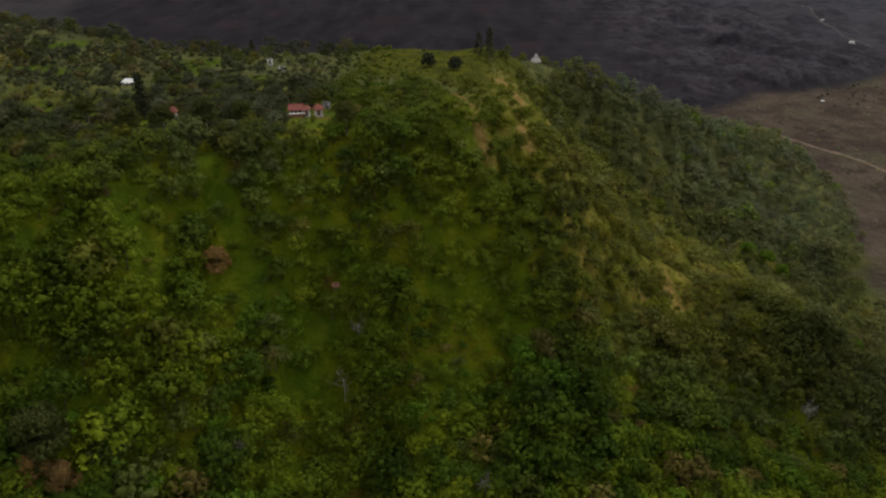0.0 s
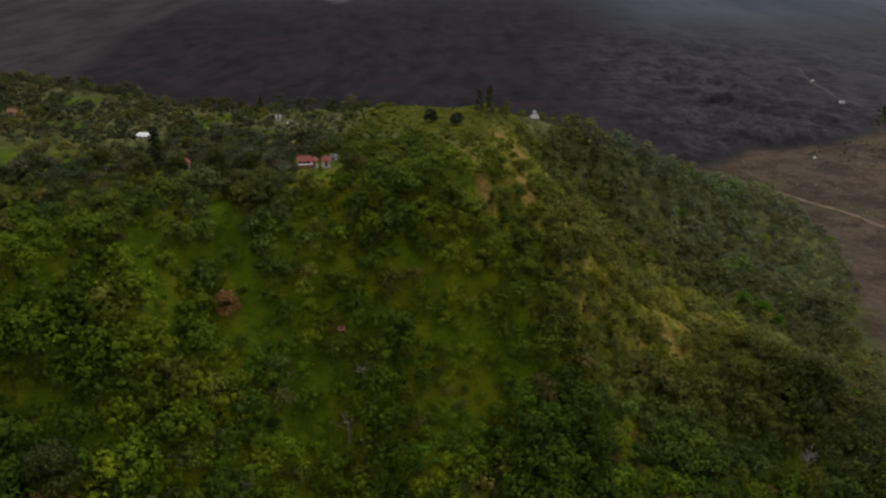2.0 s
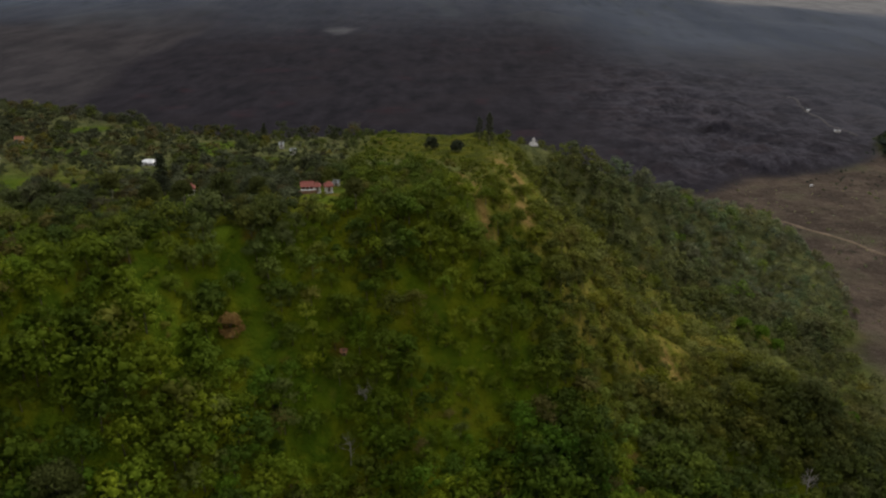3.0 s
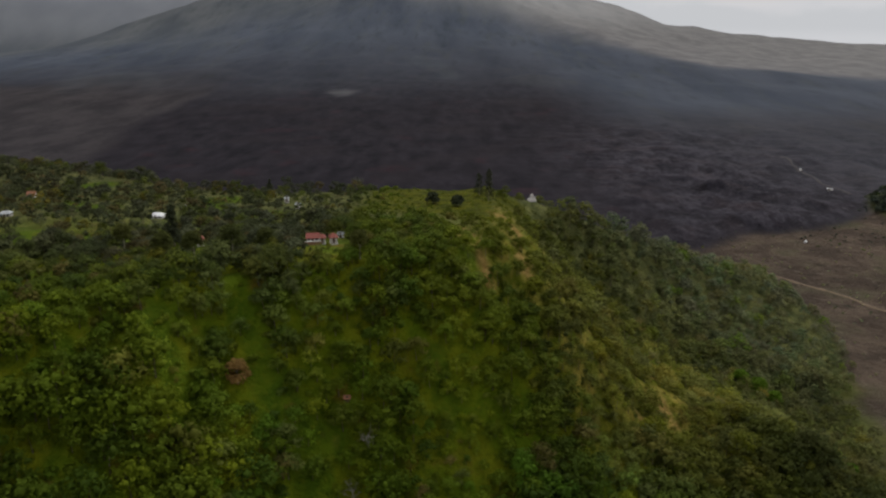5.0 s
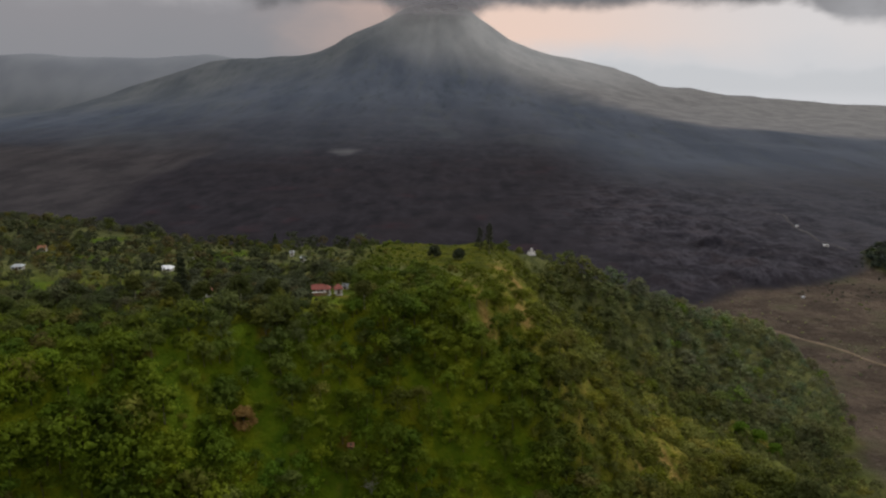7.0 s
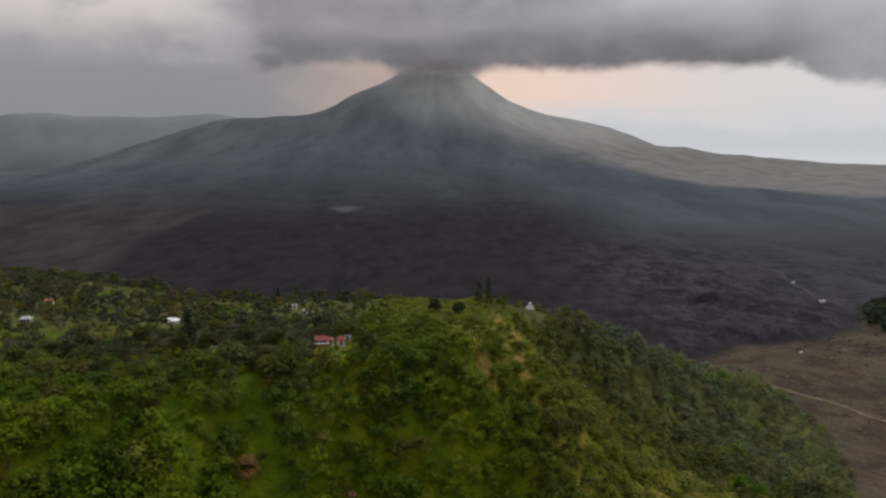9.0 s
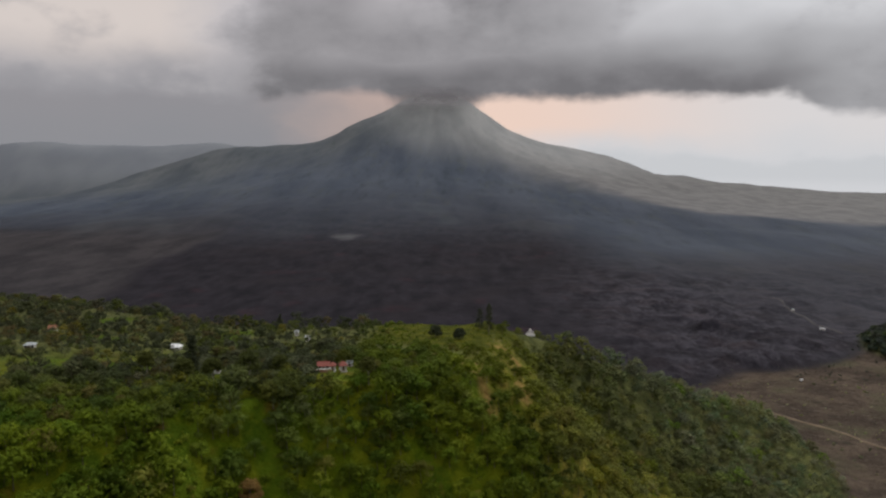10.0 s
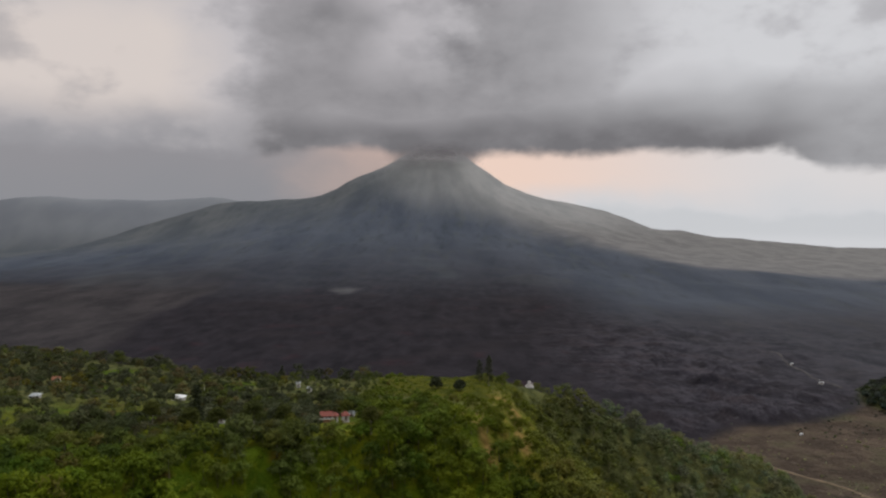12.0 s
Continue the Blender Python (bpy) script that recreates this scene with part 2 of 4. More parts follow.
def leaf_material(name, color=None, spread=0.35, through=0.38):
    """Foliage: a colour of its own, or the one that each tree of a wood carries."""
    m = Nodes(name)
    if color is None:
        at = m.node("ShaderNodeAttribute")
        at.attribute_name = "leaf_colour"
        base = at.outputs["Color"]
        chance = m.node("ShaderNodeNewGeometry").outputs["Random Per Island"]
    else:
        info = m.node("ShaderNodeObjectInfo")
        base = m.mix(m.calc("MULTIPLY", info.outputs["Random"], 0.8), color, tuple(c * k for c, k in zip(color, (1.35, 1.2, 1.0))))
        chance = m.node("ShaderNodeNewGeometry").outputs["Random Per Island"]
    base = m.mix(1.0, base, (1.03, 1.05, 1.0), "MULTIPLY")
    base = m.mix(m.ramp(chance, 0, 1, 0, spread), base, m.mix(1.0, base, (1.5, 1.45, 1.2), "MULTIPLY"))
    base = m.mix(m.ramp(m.noise(2.6, 3), 0.40, 0.68, 0, 0.55), base, m.mix(1.0, base, (0.55, 0.62, 0.6), "MULTIPLY"))
    clumps = m.bump(m.noise(0.9, 3, 0.65), 1.0, 0.55)
    m.finish(base, 0.75, clumps, spec=0.07)
    tr = m.node("ShaderNodeBsdfTranslucent", Color=base)
    mixer = m.node("ShaderNodeMixShader", Fac=through)
    m.nt.links.new(m.bsdf.outputs[0], mixer.inputs[1])
    m.nt.links.new(tr.outputs[0], mixer.inputs[2])
    m.nt.links.new(mixer.outputs[0], m.out.inputs[0])
    return m.mat


def plain_material(name, dark, light, size, rough=0.8, relief=0.02, squash=(1, 1, 1), stain=None, metal=0.0):
    m = Nodes(name)
    co = m.node("ShaderNodeTexCoord").outputs["Object"]
    color = m.mix(m.ramp(m.noise(size, 5, 0.6, co, squash), 0.35, 0.65), dark, light)
    if stain:
        color = m.mix(m.ramp(m.noise(size * 4, 4, 0.6, co), 0.55, 0.72, 0, 0.7), color, stain)
    h = m.noise(size * 0.4, 4, 0.6, co, squash)
    return m.finish(color, rough, m.bump(h, 0.5, relief), metal)


GROUND = ground_material()
WOOD_LEAVES = leaf_material("wood_leaves")
LEAVES = {
    "olive-green": leaf_material("olive_leaves", (0.082, 0.114, 0.008)),
    "dark green": leaf_material("dark_leaves", (0.046, 0.077, 0.008)),
    "yellow-green": leaf_material("yellow_leaves", (0.122, 0.152, 0.008)),
    "fresh green": leaf_material("fresh_leaves", (0.067, 0.118, 0.009)),
    "dull green": leaf_material("dull_leaves", (0.050, 0.058, 0.016)),
    "brownish": leaf_material("brown_leaves", (0.160, 0.104, 0.042)),
}
NEEDLES = leaf_material("casuarina_needles", (0.030, 0.036, 0.020), 0.3, 0.1)
BARK = plain_material("bark", (0.10, 0.085, 0.065), (0.20, 0.175, 0.14), 0.5, 0.9, 0.05, (2, 2, 0.4))
PALE_BARK = plain_material("pale_bark", (0.17, 0.15, 0.125), (0.28, 0.26, 0.225), 0.5, 0.9, 0.04, (2, 2, 0.4))
RED_TILE = plain_material("red_tile", (0.14, 0.038, 0.028), (0.23, 0.068, 0.050), 0.5, 0.75, 0.04, (3, 1, 1), (0.16, 0.07, 0.05))
ORANGE_TILE = plain_material("orange_tile", (0.17, 0.075, 0.040), (0.25, 0.115, 0.062), 0.6, 0.8, 0.04, (3, 1, 1), (0.2, 0.11, 0.07))
WHITE_TIN = plain_material("white_tin", (0.52, 0.53, 0.54), (0.66, 0.66, 0.66), 0.6, 0.55, 0.02, (6, 1, 1), (0.55, 0.53, 0.50))
GREY_TIN = plain_material("grey_tin", (0.22, 0.24, 0.25), (0.33, 0.35, 0.35), 0.6, 0.5, 0.02, (6, 1, 1), (0.26, 0.22, 0.19))
PLASTER = plain_material("white_plaster", (0.40, 0.38, 0.36), (0.56, 0.54, 0.51), 0.8, 0.9, 0.01, stain=(0.27, 0.25, 0.21))
BROWN_WALL = plain_material("brown_render", (0.19, 0.10, 0.06), (0.28, 0.16, 0.10), 0.7, 0.9, 0.02, stain=(0.13, 0.09, 0.06))
STONE = plain_material("weathered_stone", (0.36, 0.34, 0.31), (0.55, 0.53, 0.50), 0.6, 0.9, 0.03, stain=(0.22, 0.21, 0.18))
TIMBER = plain_material("dark_timber", (0.07, 0.045, 0.030), (0.13, 0.085, 0.055), 0.3, 0.75, 0.01, (3, 3, 0.5))
GLASS = plain_material("dark_glass", (0.02, 0.022, 0.025), (0.03, 0.033, 0.036), 0.5, 0.12, 0.0)
LAVA_DUST = plain_material("lava_dust", (0.030, 0.027, 0.028), (0.060, 0.055, 0.054), 3.0, 0.95, 0.06, stain=(0.024, 0.022, 0.024))
DIRT = plain_material("dirt_track", (0.085, 0.060, 0.036), (0.140, 0.100, 0.062), 2.5, 0.95, 0.06, stain=(0.07, 0.055, 0.035))

# ---- terrain ----
def lattice(ix, iy, seed):
    h = np.sin(ix * 127.1 + iy * 311.7 + seed * 74.7) * 43758.5453
    return h - np.floor(h)


def value_noise(x, y, seed=0):
    ix, iy = np.floor(x), np.floor(y)
    fx, fy = x - ix, y - iy
    fx, fy = fx * fx * (3 - 2 * fx), fy * fy * (3 - 2 * fy)
    a, b = lattice(ix, iy, seed), lattice(ix + 1, iy, seed)
    c, d = lattice(ix, iy + 1, seed), lattice(ix + 1, iy + 1, seed)
    return (a + (b - a) * fx) * (1 - fy) + (c + (d - c) * fx) * fy - 0.5


def fbm(x, y, size, octaves=4, seed=0, rough=0.5):
    """Fractal noise, about -1 to 1, whose largest forms are size metres across."""
    out, amp = 0.0, 1.0
    for k in range(octaves):
        ang = 0.6 * k
        u, v = x * math.cos(ang) - y * math.sin(ang), x * math.sin(ang) + y * math.cos(ang)
        out = out + amp * 2 * value_noise(u / size * 2**k + 17.3 * k, v / size * 2**k - 9.1 * k, seed + k)
        amp *= rough
    return out * (1 - rough)


def smooth(v, lo, hi):
    s = np.clip((v - lo) / (hi - lo), 0, 1)
    return s * s * (3 - 2 * s)


# the edge of the flat hilltop, walked clockwise from the spur in front
RIM = ((-330, 95), (-150, 138), (-116, 168), (-90, 206), (-57, 228), (-28, 230), (0, 244), (19, 268), (25, 320),
       (24, 380), (12, 398), (-40, 406), (-110, 396), (-165, 414), (-245, 492), (-360, 562), (-520, 640), (-640, 300))


def outside_rim(x, y):
    """Metres outside the hilltop's edge (negative inside)."""
    best, inside = np.full(np.shape(x), 1e9), np.zeros(np.shape(x), bool)
    for (ax, ay), (bx, by) in zip(RIM, RIM[1:] + RIM[:1]):
        ex, ey = bx - ax, by - ay
        s = np.clip(((x - ax) * ex + (y - ay) * ey) / (ex * ex + ey * ey), 0, 1)
        best = np.minimum(best, np.hypot(x - ax - s * ex, y - ay - s * ey))
        crosses = (ay > y) != (by > y)
        with np.errstate(divide="ignore", invalid="ignore"):
            inside ^= crosses & (x < ex * (y - ay) / (ey if ey else 1e-9) + ax)
    return np.where(inside, -best, best)


SPUR = (46.0, 402.0, 278.0, 510.0)   # a ridge that runs down from the shrine to the field
PEAK = (-55, 3950)


def flank_edge(y):
    """How far out the grassy part of the right flank reaches."""
    return 122 - 44 * smooth(y, 330, 405)


def hazy_flank(x, y):
    """The far side of the right flank, greyed in colour to stand for haze."""
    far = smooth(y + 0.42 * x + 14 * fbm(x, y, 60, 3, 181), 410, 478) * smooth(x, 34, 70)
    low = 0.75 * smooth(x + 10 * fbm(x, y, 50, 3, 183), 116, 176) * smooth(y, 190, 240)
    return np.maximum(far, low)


# deep gullies down the slopes, and the low ribs between them
GULLIES = ((-20, 206, -23, 150, 5.0), (22, 246, 38, 222, 5.5), (38, 222, 38, 168, 5.5), (-78, 196, -80, 160, 4.0), (150, 262, 162, 225, 8.0), (128, 262, 134, 224, 6.0), (-104, 190, -100, 150, 4.0))
RIDGES = ((-52, 214, -44, 176, 5.0), (54, 262, 64, 205, 6.0), (96, 330, 92, 250, 6.0), (-92, 200, -88, 165, 4.0), (140, 345, 165, 315, 6.0))


def line_field(x, y, lines):
    """One on the lines, falling off to nothing beside them."""
    out = 0.0
    wob = 3.5 * fbm(x, y, 22, 3, 185)
    for ax, ay, bx, by, w in lines:
        ex, ey = bx - ax, by - ay
        t = np.clip(((x - ax) * ex + (y - ay) * ey) / (ex * ex + ey * ey), 0, 1)
        out = np.maximum(out, np.exp(-((np.hypot(x - ax - t * ex, y - ay - t * ey) + wob) / w) ** 2))
    return out


def lava_front(x, y):
    """Positive over the rough lava, negative over the dry field before it."""
    return (y - (640 + 0.5 * (x - 236)) + 34 * fbm(x, y, 120, 4, 5)) / 30


def hill_rise(x, y):
    """Metres by which the near hill stands over the plain, without its gullies."""
    d = outside_rim(x, y) + 9 * fbm(x, y, 70, 3, 91)
    top = 132 - 0.105 * np.clip(y - 240, 0, None) + 2.5 * fbm(x, y, 90, 3, 95) + 2 * np.exp(-((x + 150) / 70) ** 2 - ((y - 160) / 60) ** 2)
    main = np.clip(top, 0, None) * np.exp(-(np.clip(d, 0, None) / 72) ** 1.3)
    ax, ay, bx, by = SPUR
    ex, ey = bx - ax, by - ay
    s = ((x - ax) * ex + (y - ay) * ey) / (ex * ex + ey * ey)
    off = np.hypot(x - ax - np.clip(s, -0.1, 1) * ex, y - ay - np.clip(s, -0.1, 1) * ey) + 4 * fbm(x, y, 50, 3, 99)
    spur = np.clip(109 - 106 * np.clip(s, 0, 1), 0, None) * np.exp(-(np.clip(off, 0, None) / 58) ** 1.5)
    rise = (main**10 + spur**10) ** 0.1
    # a low shoulder under the flank, and the hollow behind it
    lift = 19 * np.exp(-((x - 142) / 34) ** 2 - ((y - 242) / 34) ** 2) + 12 * np.exp(-((x - 162) / 34) ** 2 - ((y - 312) / 40) ** 2)
    lift = lift - 13 * np.exp(-((x - 172) / 44) ** 2 - ((y - 426) / 34) ** 2)
    rise = rise + lift * smooth(rise, 2, 18)
    return rise * (1 - smooth(x + 5 * fbm(x, y, 40, 3, 101), 224, 276))


def height(x, y):
    x, y = np.asarray(x, float), np.asarray(y, float)
    plain = -20 - 0.018 * np.clip(y - 600, 0, None)
    # lumpy lava, calm where the field is
    rough = smooth(lava_front(x, y), 0, 1.5)
    far = smooth(y, 900, 2400)
    lumps = fbm(x, y, 60, 5, 11, 0.58)
    fresh = 0.09 + 0.91 * smooth(x, 90, 280) * (1 - smooth(y, 1000, 1600))
    plain = plain + rough * fresh * (6 * lumps + 8 * np.abs(fbm(x, y * 1.3, 110, 4, 21)) + 5 * (0.5 - np.abs(fbm(x, y, 30, 3, 23))))
    plain = plain + rough * (fresh - 0.09) * 18 * np.clip(fbm(x, y * 0.6, 40, 5, 25, 0.66), 0, None) * (0.3 + smooth(fbm(x, y * 0.7, 150, 3, 27), -0.25, 0.35))
    plain = plain + 1.4 * (1 - rough) * fbm(x, y, 40, 4, 31) + far * rough * 22 * fbm(x + 0.4 * y, y, 420, 4, 41)
    # the volcano: a steep cone on broad skirts, a shoulder on either side, a level crater rim
    dx, dy = x - PEAK[0], y - PEAK[1]
    r = np.hypot(dx, dy)
    turn = np.arctan2(dx, -dy)
    ribs = fbm(turn * 900, r * 0.12, 150, 5, 51)
    cone = 688 * np.exp(-r / 750) * (1 + 0.08 * ribs * smooth(r, 150, 600))
    cone = np.clip(cone - 6.5, 0, None)
    cap = 548 + 18 * fbm(x, y, 150, 4, 61) + 12 * np.exp(-((x + 110) / 70) ** 2)
    cone = cap - 14 * np.log1p(np.exp(np.clip((cap - cone) / 14, -60, 60)))
    cone = cone + 116 * np.exp(-((x + 1130) / 350) ** 2 - ((y - 3850) / 420) ** 2) + 8 * np.exp(-((x + 700) / 200) ** 2 - ((y - 3850) / 320) ** 2)
    cone = cone + 34 * np.exp(-((x - 830) / 190) ** 2 - ((y - 3850) / 350) ** 2) + 26 * np.exp(-((x - 1500) / 500) ** 2 - ((y - 3850) / 350) ** 2)
    back = np.exp(-((y - 3830) / 380) ** 2)
    cone = cone + back * (62 * np.exp(-((x + 1530) / 250) ** 2) + 26 * np.exp(-((x + 465) / 105) ** 2) - 34 * np.exp(-((x - 305) / 165) ** 2)
                          - 13 * np.exp(-((x - 1050) / 95) ** 2) + 14 * smooth(x, 1350, 2100) + 7 * np.exp(-((x - 1230) / 60) ** 2))
    # gullies that fall from the rim, and a broad old shoulder of lava before the cone
    falls = 0.5 - np.abs(fbm(turn * 700 + 25 * fbm(x, y, 300, 3, 75), r * 0.05, 95, 4, 73, 0.55))
    cone = cone + 20 * falls * smooth(cone, 25, 120) * (1 - smooth(cone, 440, 510)) + 6 * fbm(x, y * 0.6, 220, 4, 71) * smooth(cone, 15, 90) * (1 - smooth(cone, 420, 500))
    # the far wall of the caldera, behind on the left
    wall = (185 + 0.062 * np.clip(-x, 0, 4000)) * smooth(y + 0.25 * (x + 1500), 4050, 4700) * smooth(-x, 700, 1500) * (1 + 0.04 * fbm(x, y, 500, 4, 81))
    z = plain + cone + wall
    # a wooded knoll in the field
    z = z + 26 * np.exp(-((x - 540) / 72) ** 2 - ((y - 738) / 70) ** 2)
    z = z + 20 * np.exp(-((x - 225) / 70) ** 2 - ((y - 1950) / 80) ** 2)
    # the near hill, cut by gullies
    rise, d = hill_rise(x, y), outside_rim(x, y)
    flank = smooth(x + 0.3 * (y - 240), 25, 70)
    ribs = fbm(x, y * 0.3, 36, 4, 97) * (1 - flank) + fbm(x * 0.3, y, 40, 4, 98) * flank
    gully = (13 * ribs + 3 * np.abs(ribs)) * smooth(d, 4, 36) * smooth(rise, 12, 45)
    gully = gully + (2.5 * line_field(x, y, RIDGES) - 5.0 * line_field(x, y, GULLIES)) * smooth(rise, 8, 30)
    z = -20 + (z + 20) * (1 - smooth(rise, 2, 40)) + rise + gully
    # the slope behind the camera climbs to the caldera's rim
    return z + 260 * smooth(-y, -40, 700)
# ---- end of terrain ----


def mesh_from(name, verts, faces, material, smooth_shade=False):
    me = bpy.data.meshes.new(name)
    verts, faces = np.asarray(verts, np.float32), np.asarray(faces, np.int32)
    n = faces.shape[1]
    me.vertices.add(len(verts))
    me.vertices.foreach_set("co", verts.ravel())
    me.loops.add(faces.size)
    me.loops.foreach_set("vertex_index", faces.ravel())
    me.polygons.add(len(faces))
    me.polygons.foreach_set("loop_start", np.arange(0, faces.size, n, dtype=np.int32))
    me.update(calc_edges=True)
    me.polygons.foreach_set("use_smooth", np.full(len(faces), smooth_shade))
    me.materials.append(material)
    return me


def colour_layer(me, name, rgb):
    at = me.attributes.new(name, "FLOAT_COLOR", "POINT")
    at.data.foreach_set("color", np.c_[rgb, np.ones(len(rgb))].astype(np.float32).ravel())


SLIPS = ((-1, 290, 6, 262, 3.0), (6, 257, 11, 243, 2.4), (16, 328, 22, 312, 2.2), (25, 305, 29, 296, 2.2), (34, 303, 38, 292, 2.4), (39, 289, 44, 279, 2.6), (93, 298, 86, 268, 3.2), (88, 378, 112, 379, 2.0), (86, 264, 90, 250, 2.4),
         (57, 206, 70, 201, 0.9), (24, 268, 28, 256, 1.4), (52, 270, 58, 258, 1.2), (64, 250, 78, 238, 1.0), (-43, 191, -41, 187, 0.6), (-108, 141, -103, 138, 1.2))
GLADES = ((-66, 199, 5), (-61, 192.5, 6), (-56, 186.5, 7), (-50, 181, 6), (-42, 190, 4.5), (-46, 176, 5), (-95, 187, 6.5), (-90, 180, 6), (-84, 174, 4), (14, 236, 5), (9, 229, 4.5), (-8, 214, 4), (-5, 207, 4), (-36, 250, 7), (-28, 262, 8), (-112, 166, 5), (-107, 156, 4), (-104, 142, 5.5), (20, 224, 3), (24, 214, 3),
          (-76, 212, 4), (-71, 203, 4.5), (-152, 258, 16), (-174, 264, 13), (-130, 257, 9), (-183, 342, 13), (-200, 350, 12), (-124, 366, 13), (-124, 345, 10), (-141, 215, 5), (-92, 322, 12), (-108, 330, 9), (-220, 430, 14), (22, 372, 11), (27, 352, 9), (20, 392, 10), (33, 384, 8), (8, 396, 10))


def along(x, y, ax, ay, bx, by):
    ex, ey = bx - ax, by - ay
    s = np.clip(((x - ax) * ex + (y - ay) * ey) / (ex * ex + ey * ey), 0, 1)
    return np.hypot(x - ax - s * ex, y - ay - s * ey)


def open_mask(x, y):
    """The steep grassy edge below the shrine, with few trees."""
    s = x + 0.25 * (y - 240)
    steep = smooth(s, 0, 18) * (1 - smooth(s + 8 * fbm(x, y, 40, 3, 133), 56, 86))
    strips = smooth(fbm(x * 0.22 + 0.05 * y, y, 21, 3, 135), -0.02, 0.30) * smooth(x, 20, 45) * (1 - smooth(x - flank_edge(y) + 8 * fbm(x, y, 30, 3, 136), -12, 8))
    steep = steep * smooth(fbm(x * 0.8 + 0.35 * y, y * 0.45 - 0.2 * x, 20, 3, 138), -0.34, 0.30)
    return np.maximum(0.9 * steep, 0.85 * strips) * smooth(y, 205, 236) * (1 - smooth(y, 395, 420))


def scar_mask(x, y):
    """Bare slips in that edge."""
    wob = 2.2 * fbm(x, y, 9, 3, 131)
    out = 0.0
    for ax, ay, bx, by, w in SLIPS:
        out = np.maximum(out, 1 - smooth(along(x, y, ax, ay, bx, by) + wob, w * 0.5, w * 1.5))
    return out * smooth(fbm(x, y, 9, 4, 137), -0.36, 0.12)


def lawn_mask(x, y):
    """Open grass: the crown of the hill, and glades on the slopes."""
    crown = smooth(x, -60, -38) * (1 - smooth(outside_rim(x, y), 4, 16)) * smooth(y + 0.3 * x, 300, 330) * (1 - smooth(x, 14, 22))
    out = np.maximum(crown, smooth(fbm(x, y * 0.6, 46, 3, 141), 0.62, 0.78))
    for gx, gy, r in GLADES:
        out = np.maximum(out, 1 - smooth(np.hypot(x - gx, y - gy) + 2.5 * fbm(x, y, 10, 3, 143), r * 0.7, r * 1.25))
    return out


def build_ground():
    rows = np.r_[np.linspace(-1500, 40, 24), np.geomspace(100, 5020, 440) - 50, np.arange(640, 1300, 7.0)]
    rows = np.unique(np.sort(rows))
    u = np.linspace(-1, 1, 441)
    half = np.where(rows > 0, 0.78 * (rows + 150) + 110, 227 + 0.6 * np.abs(rows))
    y = np.repeat(rows[:, None], len(u), 1)
    x = u[None, :] * half[:, None]
    z = height(x, y)
    n, w = x.shape
    i = (np.arange(n - 1)[:, None] * w + np.arange(w - 1)[None, :]).ravel()
    me = mesh_from("ground", np.c_[x.ravel(), y.ravel(), z.ravel()], np.c_[i, i + 1, i + w + 1, i + w], GROUND, True)
    x, y, z = x.ravel(), y.ravel(), z.ravel()
    rise = hill_rise(x, y)
    hill = smooth(rise + 3 * fbm(x, y, 40, 4, 151), 2, 6)
    hill = np.maximum(hill, smooth(np.exp(-((x - 540) / 82) ** 2 - ((y - 738) / 85) ** 2), 0.25, 0.45))
    hill = np.maximum(hill, smooth(-y, -90, -60))
    field = (1 - smooth(lava_front(x, y), -0.4, 0.5)) * (1 - hill)
    r = np.hypot(x - PEAK[0], y - PEAK[1])
    wob = fbm(x, y, 600, 5, 161)
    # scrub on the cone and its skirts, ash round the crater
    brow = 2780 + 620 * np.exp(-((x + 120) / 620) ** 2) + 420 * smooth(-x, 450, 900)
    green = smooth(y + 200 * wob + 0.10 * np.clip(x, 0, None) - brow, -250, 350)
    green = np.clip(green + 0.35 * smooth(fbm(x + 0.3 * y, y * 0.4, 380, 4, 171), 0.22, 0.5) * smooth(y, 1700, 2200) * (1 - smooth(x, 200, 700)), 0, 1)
    # a small overgrown cinder cone, and an old lobe of scrub beside it
    green = np.maximum(green, 0.22 * smooth(np.exp(-((x - 225) / 95) ** 2 - ((y - 1950) / 130) ** 2) + 0.3 * fbm(x, y, 90, 4, 167), 0.25, 0.7))
    green = np.maximum(green, 0.30 * smooth(np.exp(-((x + 40 + 0.25 * (y - 2250)) / 60) ** 2 - ((y - 2250) / 260) ** 2) + 0.4 * fbm(x, y, 90, 4, 168), 0.35, 0.8))
    # where the far wall takes its fog-veiled colour
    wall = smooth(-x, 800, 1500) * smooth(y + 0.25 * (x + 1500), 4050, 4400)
    # ash spreads farther down the right face to paint the haze there
    ash = 1 - smooth(r + 110 * wob - 420 * smooth(x + 100 * wob, -40, 520) + 330 * smooth(-x + 60 * wob, 60, 420), 180, 900)
    ash = np.maximum(ash, smooth(np.exp(-((x + 247) / 42) ** 2 - ((y - 1790) / 85) ** 2) + 0.55 * fbm(x, y, 60, 4, 165), 0.35, 0.9) * (y < 2000) * (np.abs(x + 247) < 120) * 0.24)
    # where the painted blue-grey haze sets in with distance
    hazy_blue = smooth(y + 200 * wob + 0.7 * np.clip(x - 150, 0, 800), 1480, 3050)
    hazy_blue = np.maximum(hazy_blue, smooth(-x + 120 * wob, 900, 1300) * smooth(y + 200 * wob, 2150, 2700))
    old = smooth(-x - 0.21 * np.clip(y, 0, 1450) + 25 * wob + 30 * fbm(x, y, 150, 4, 163), 262, 318) * smooth(y, 700, 1000) * (1 - smooth(y + 200 * wob, 1750, 2300))
    colour_layer(me, "cover_a", np.c_[hill, field, green])
    # the weathered grey is reused on the right to imitate haze there
    old = np.maximum(old, 0.6 * smooth(x + 80 * wob, 300, 480) * (1 - smooth(y, 1300, 1700)))
    # haze over the right of the plain, laid on as blue-grey colour
    haze_tint = 0.85 * smooth(x + 0.15 * y + 60 * wob, 400, 740) * smooth(y, 620, 880)
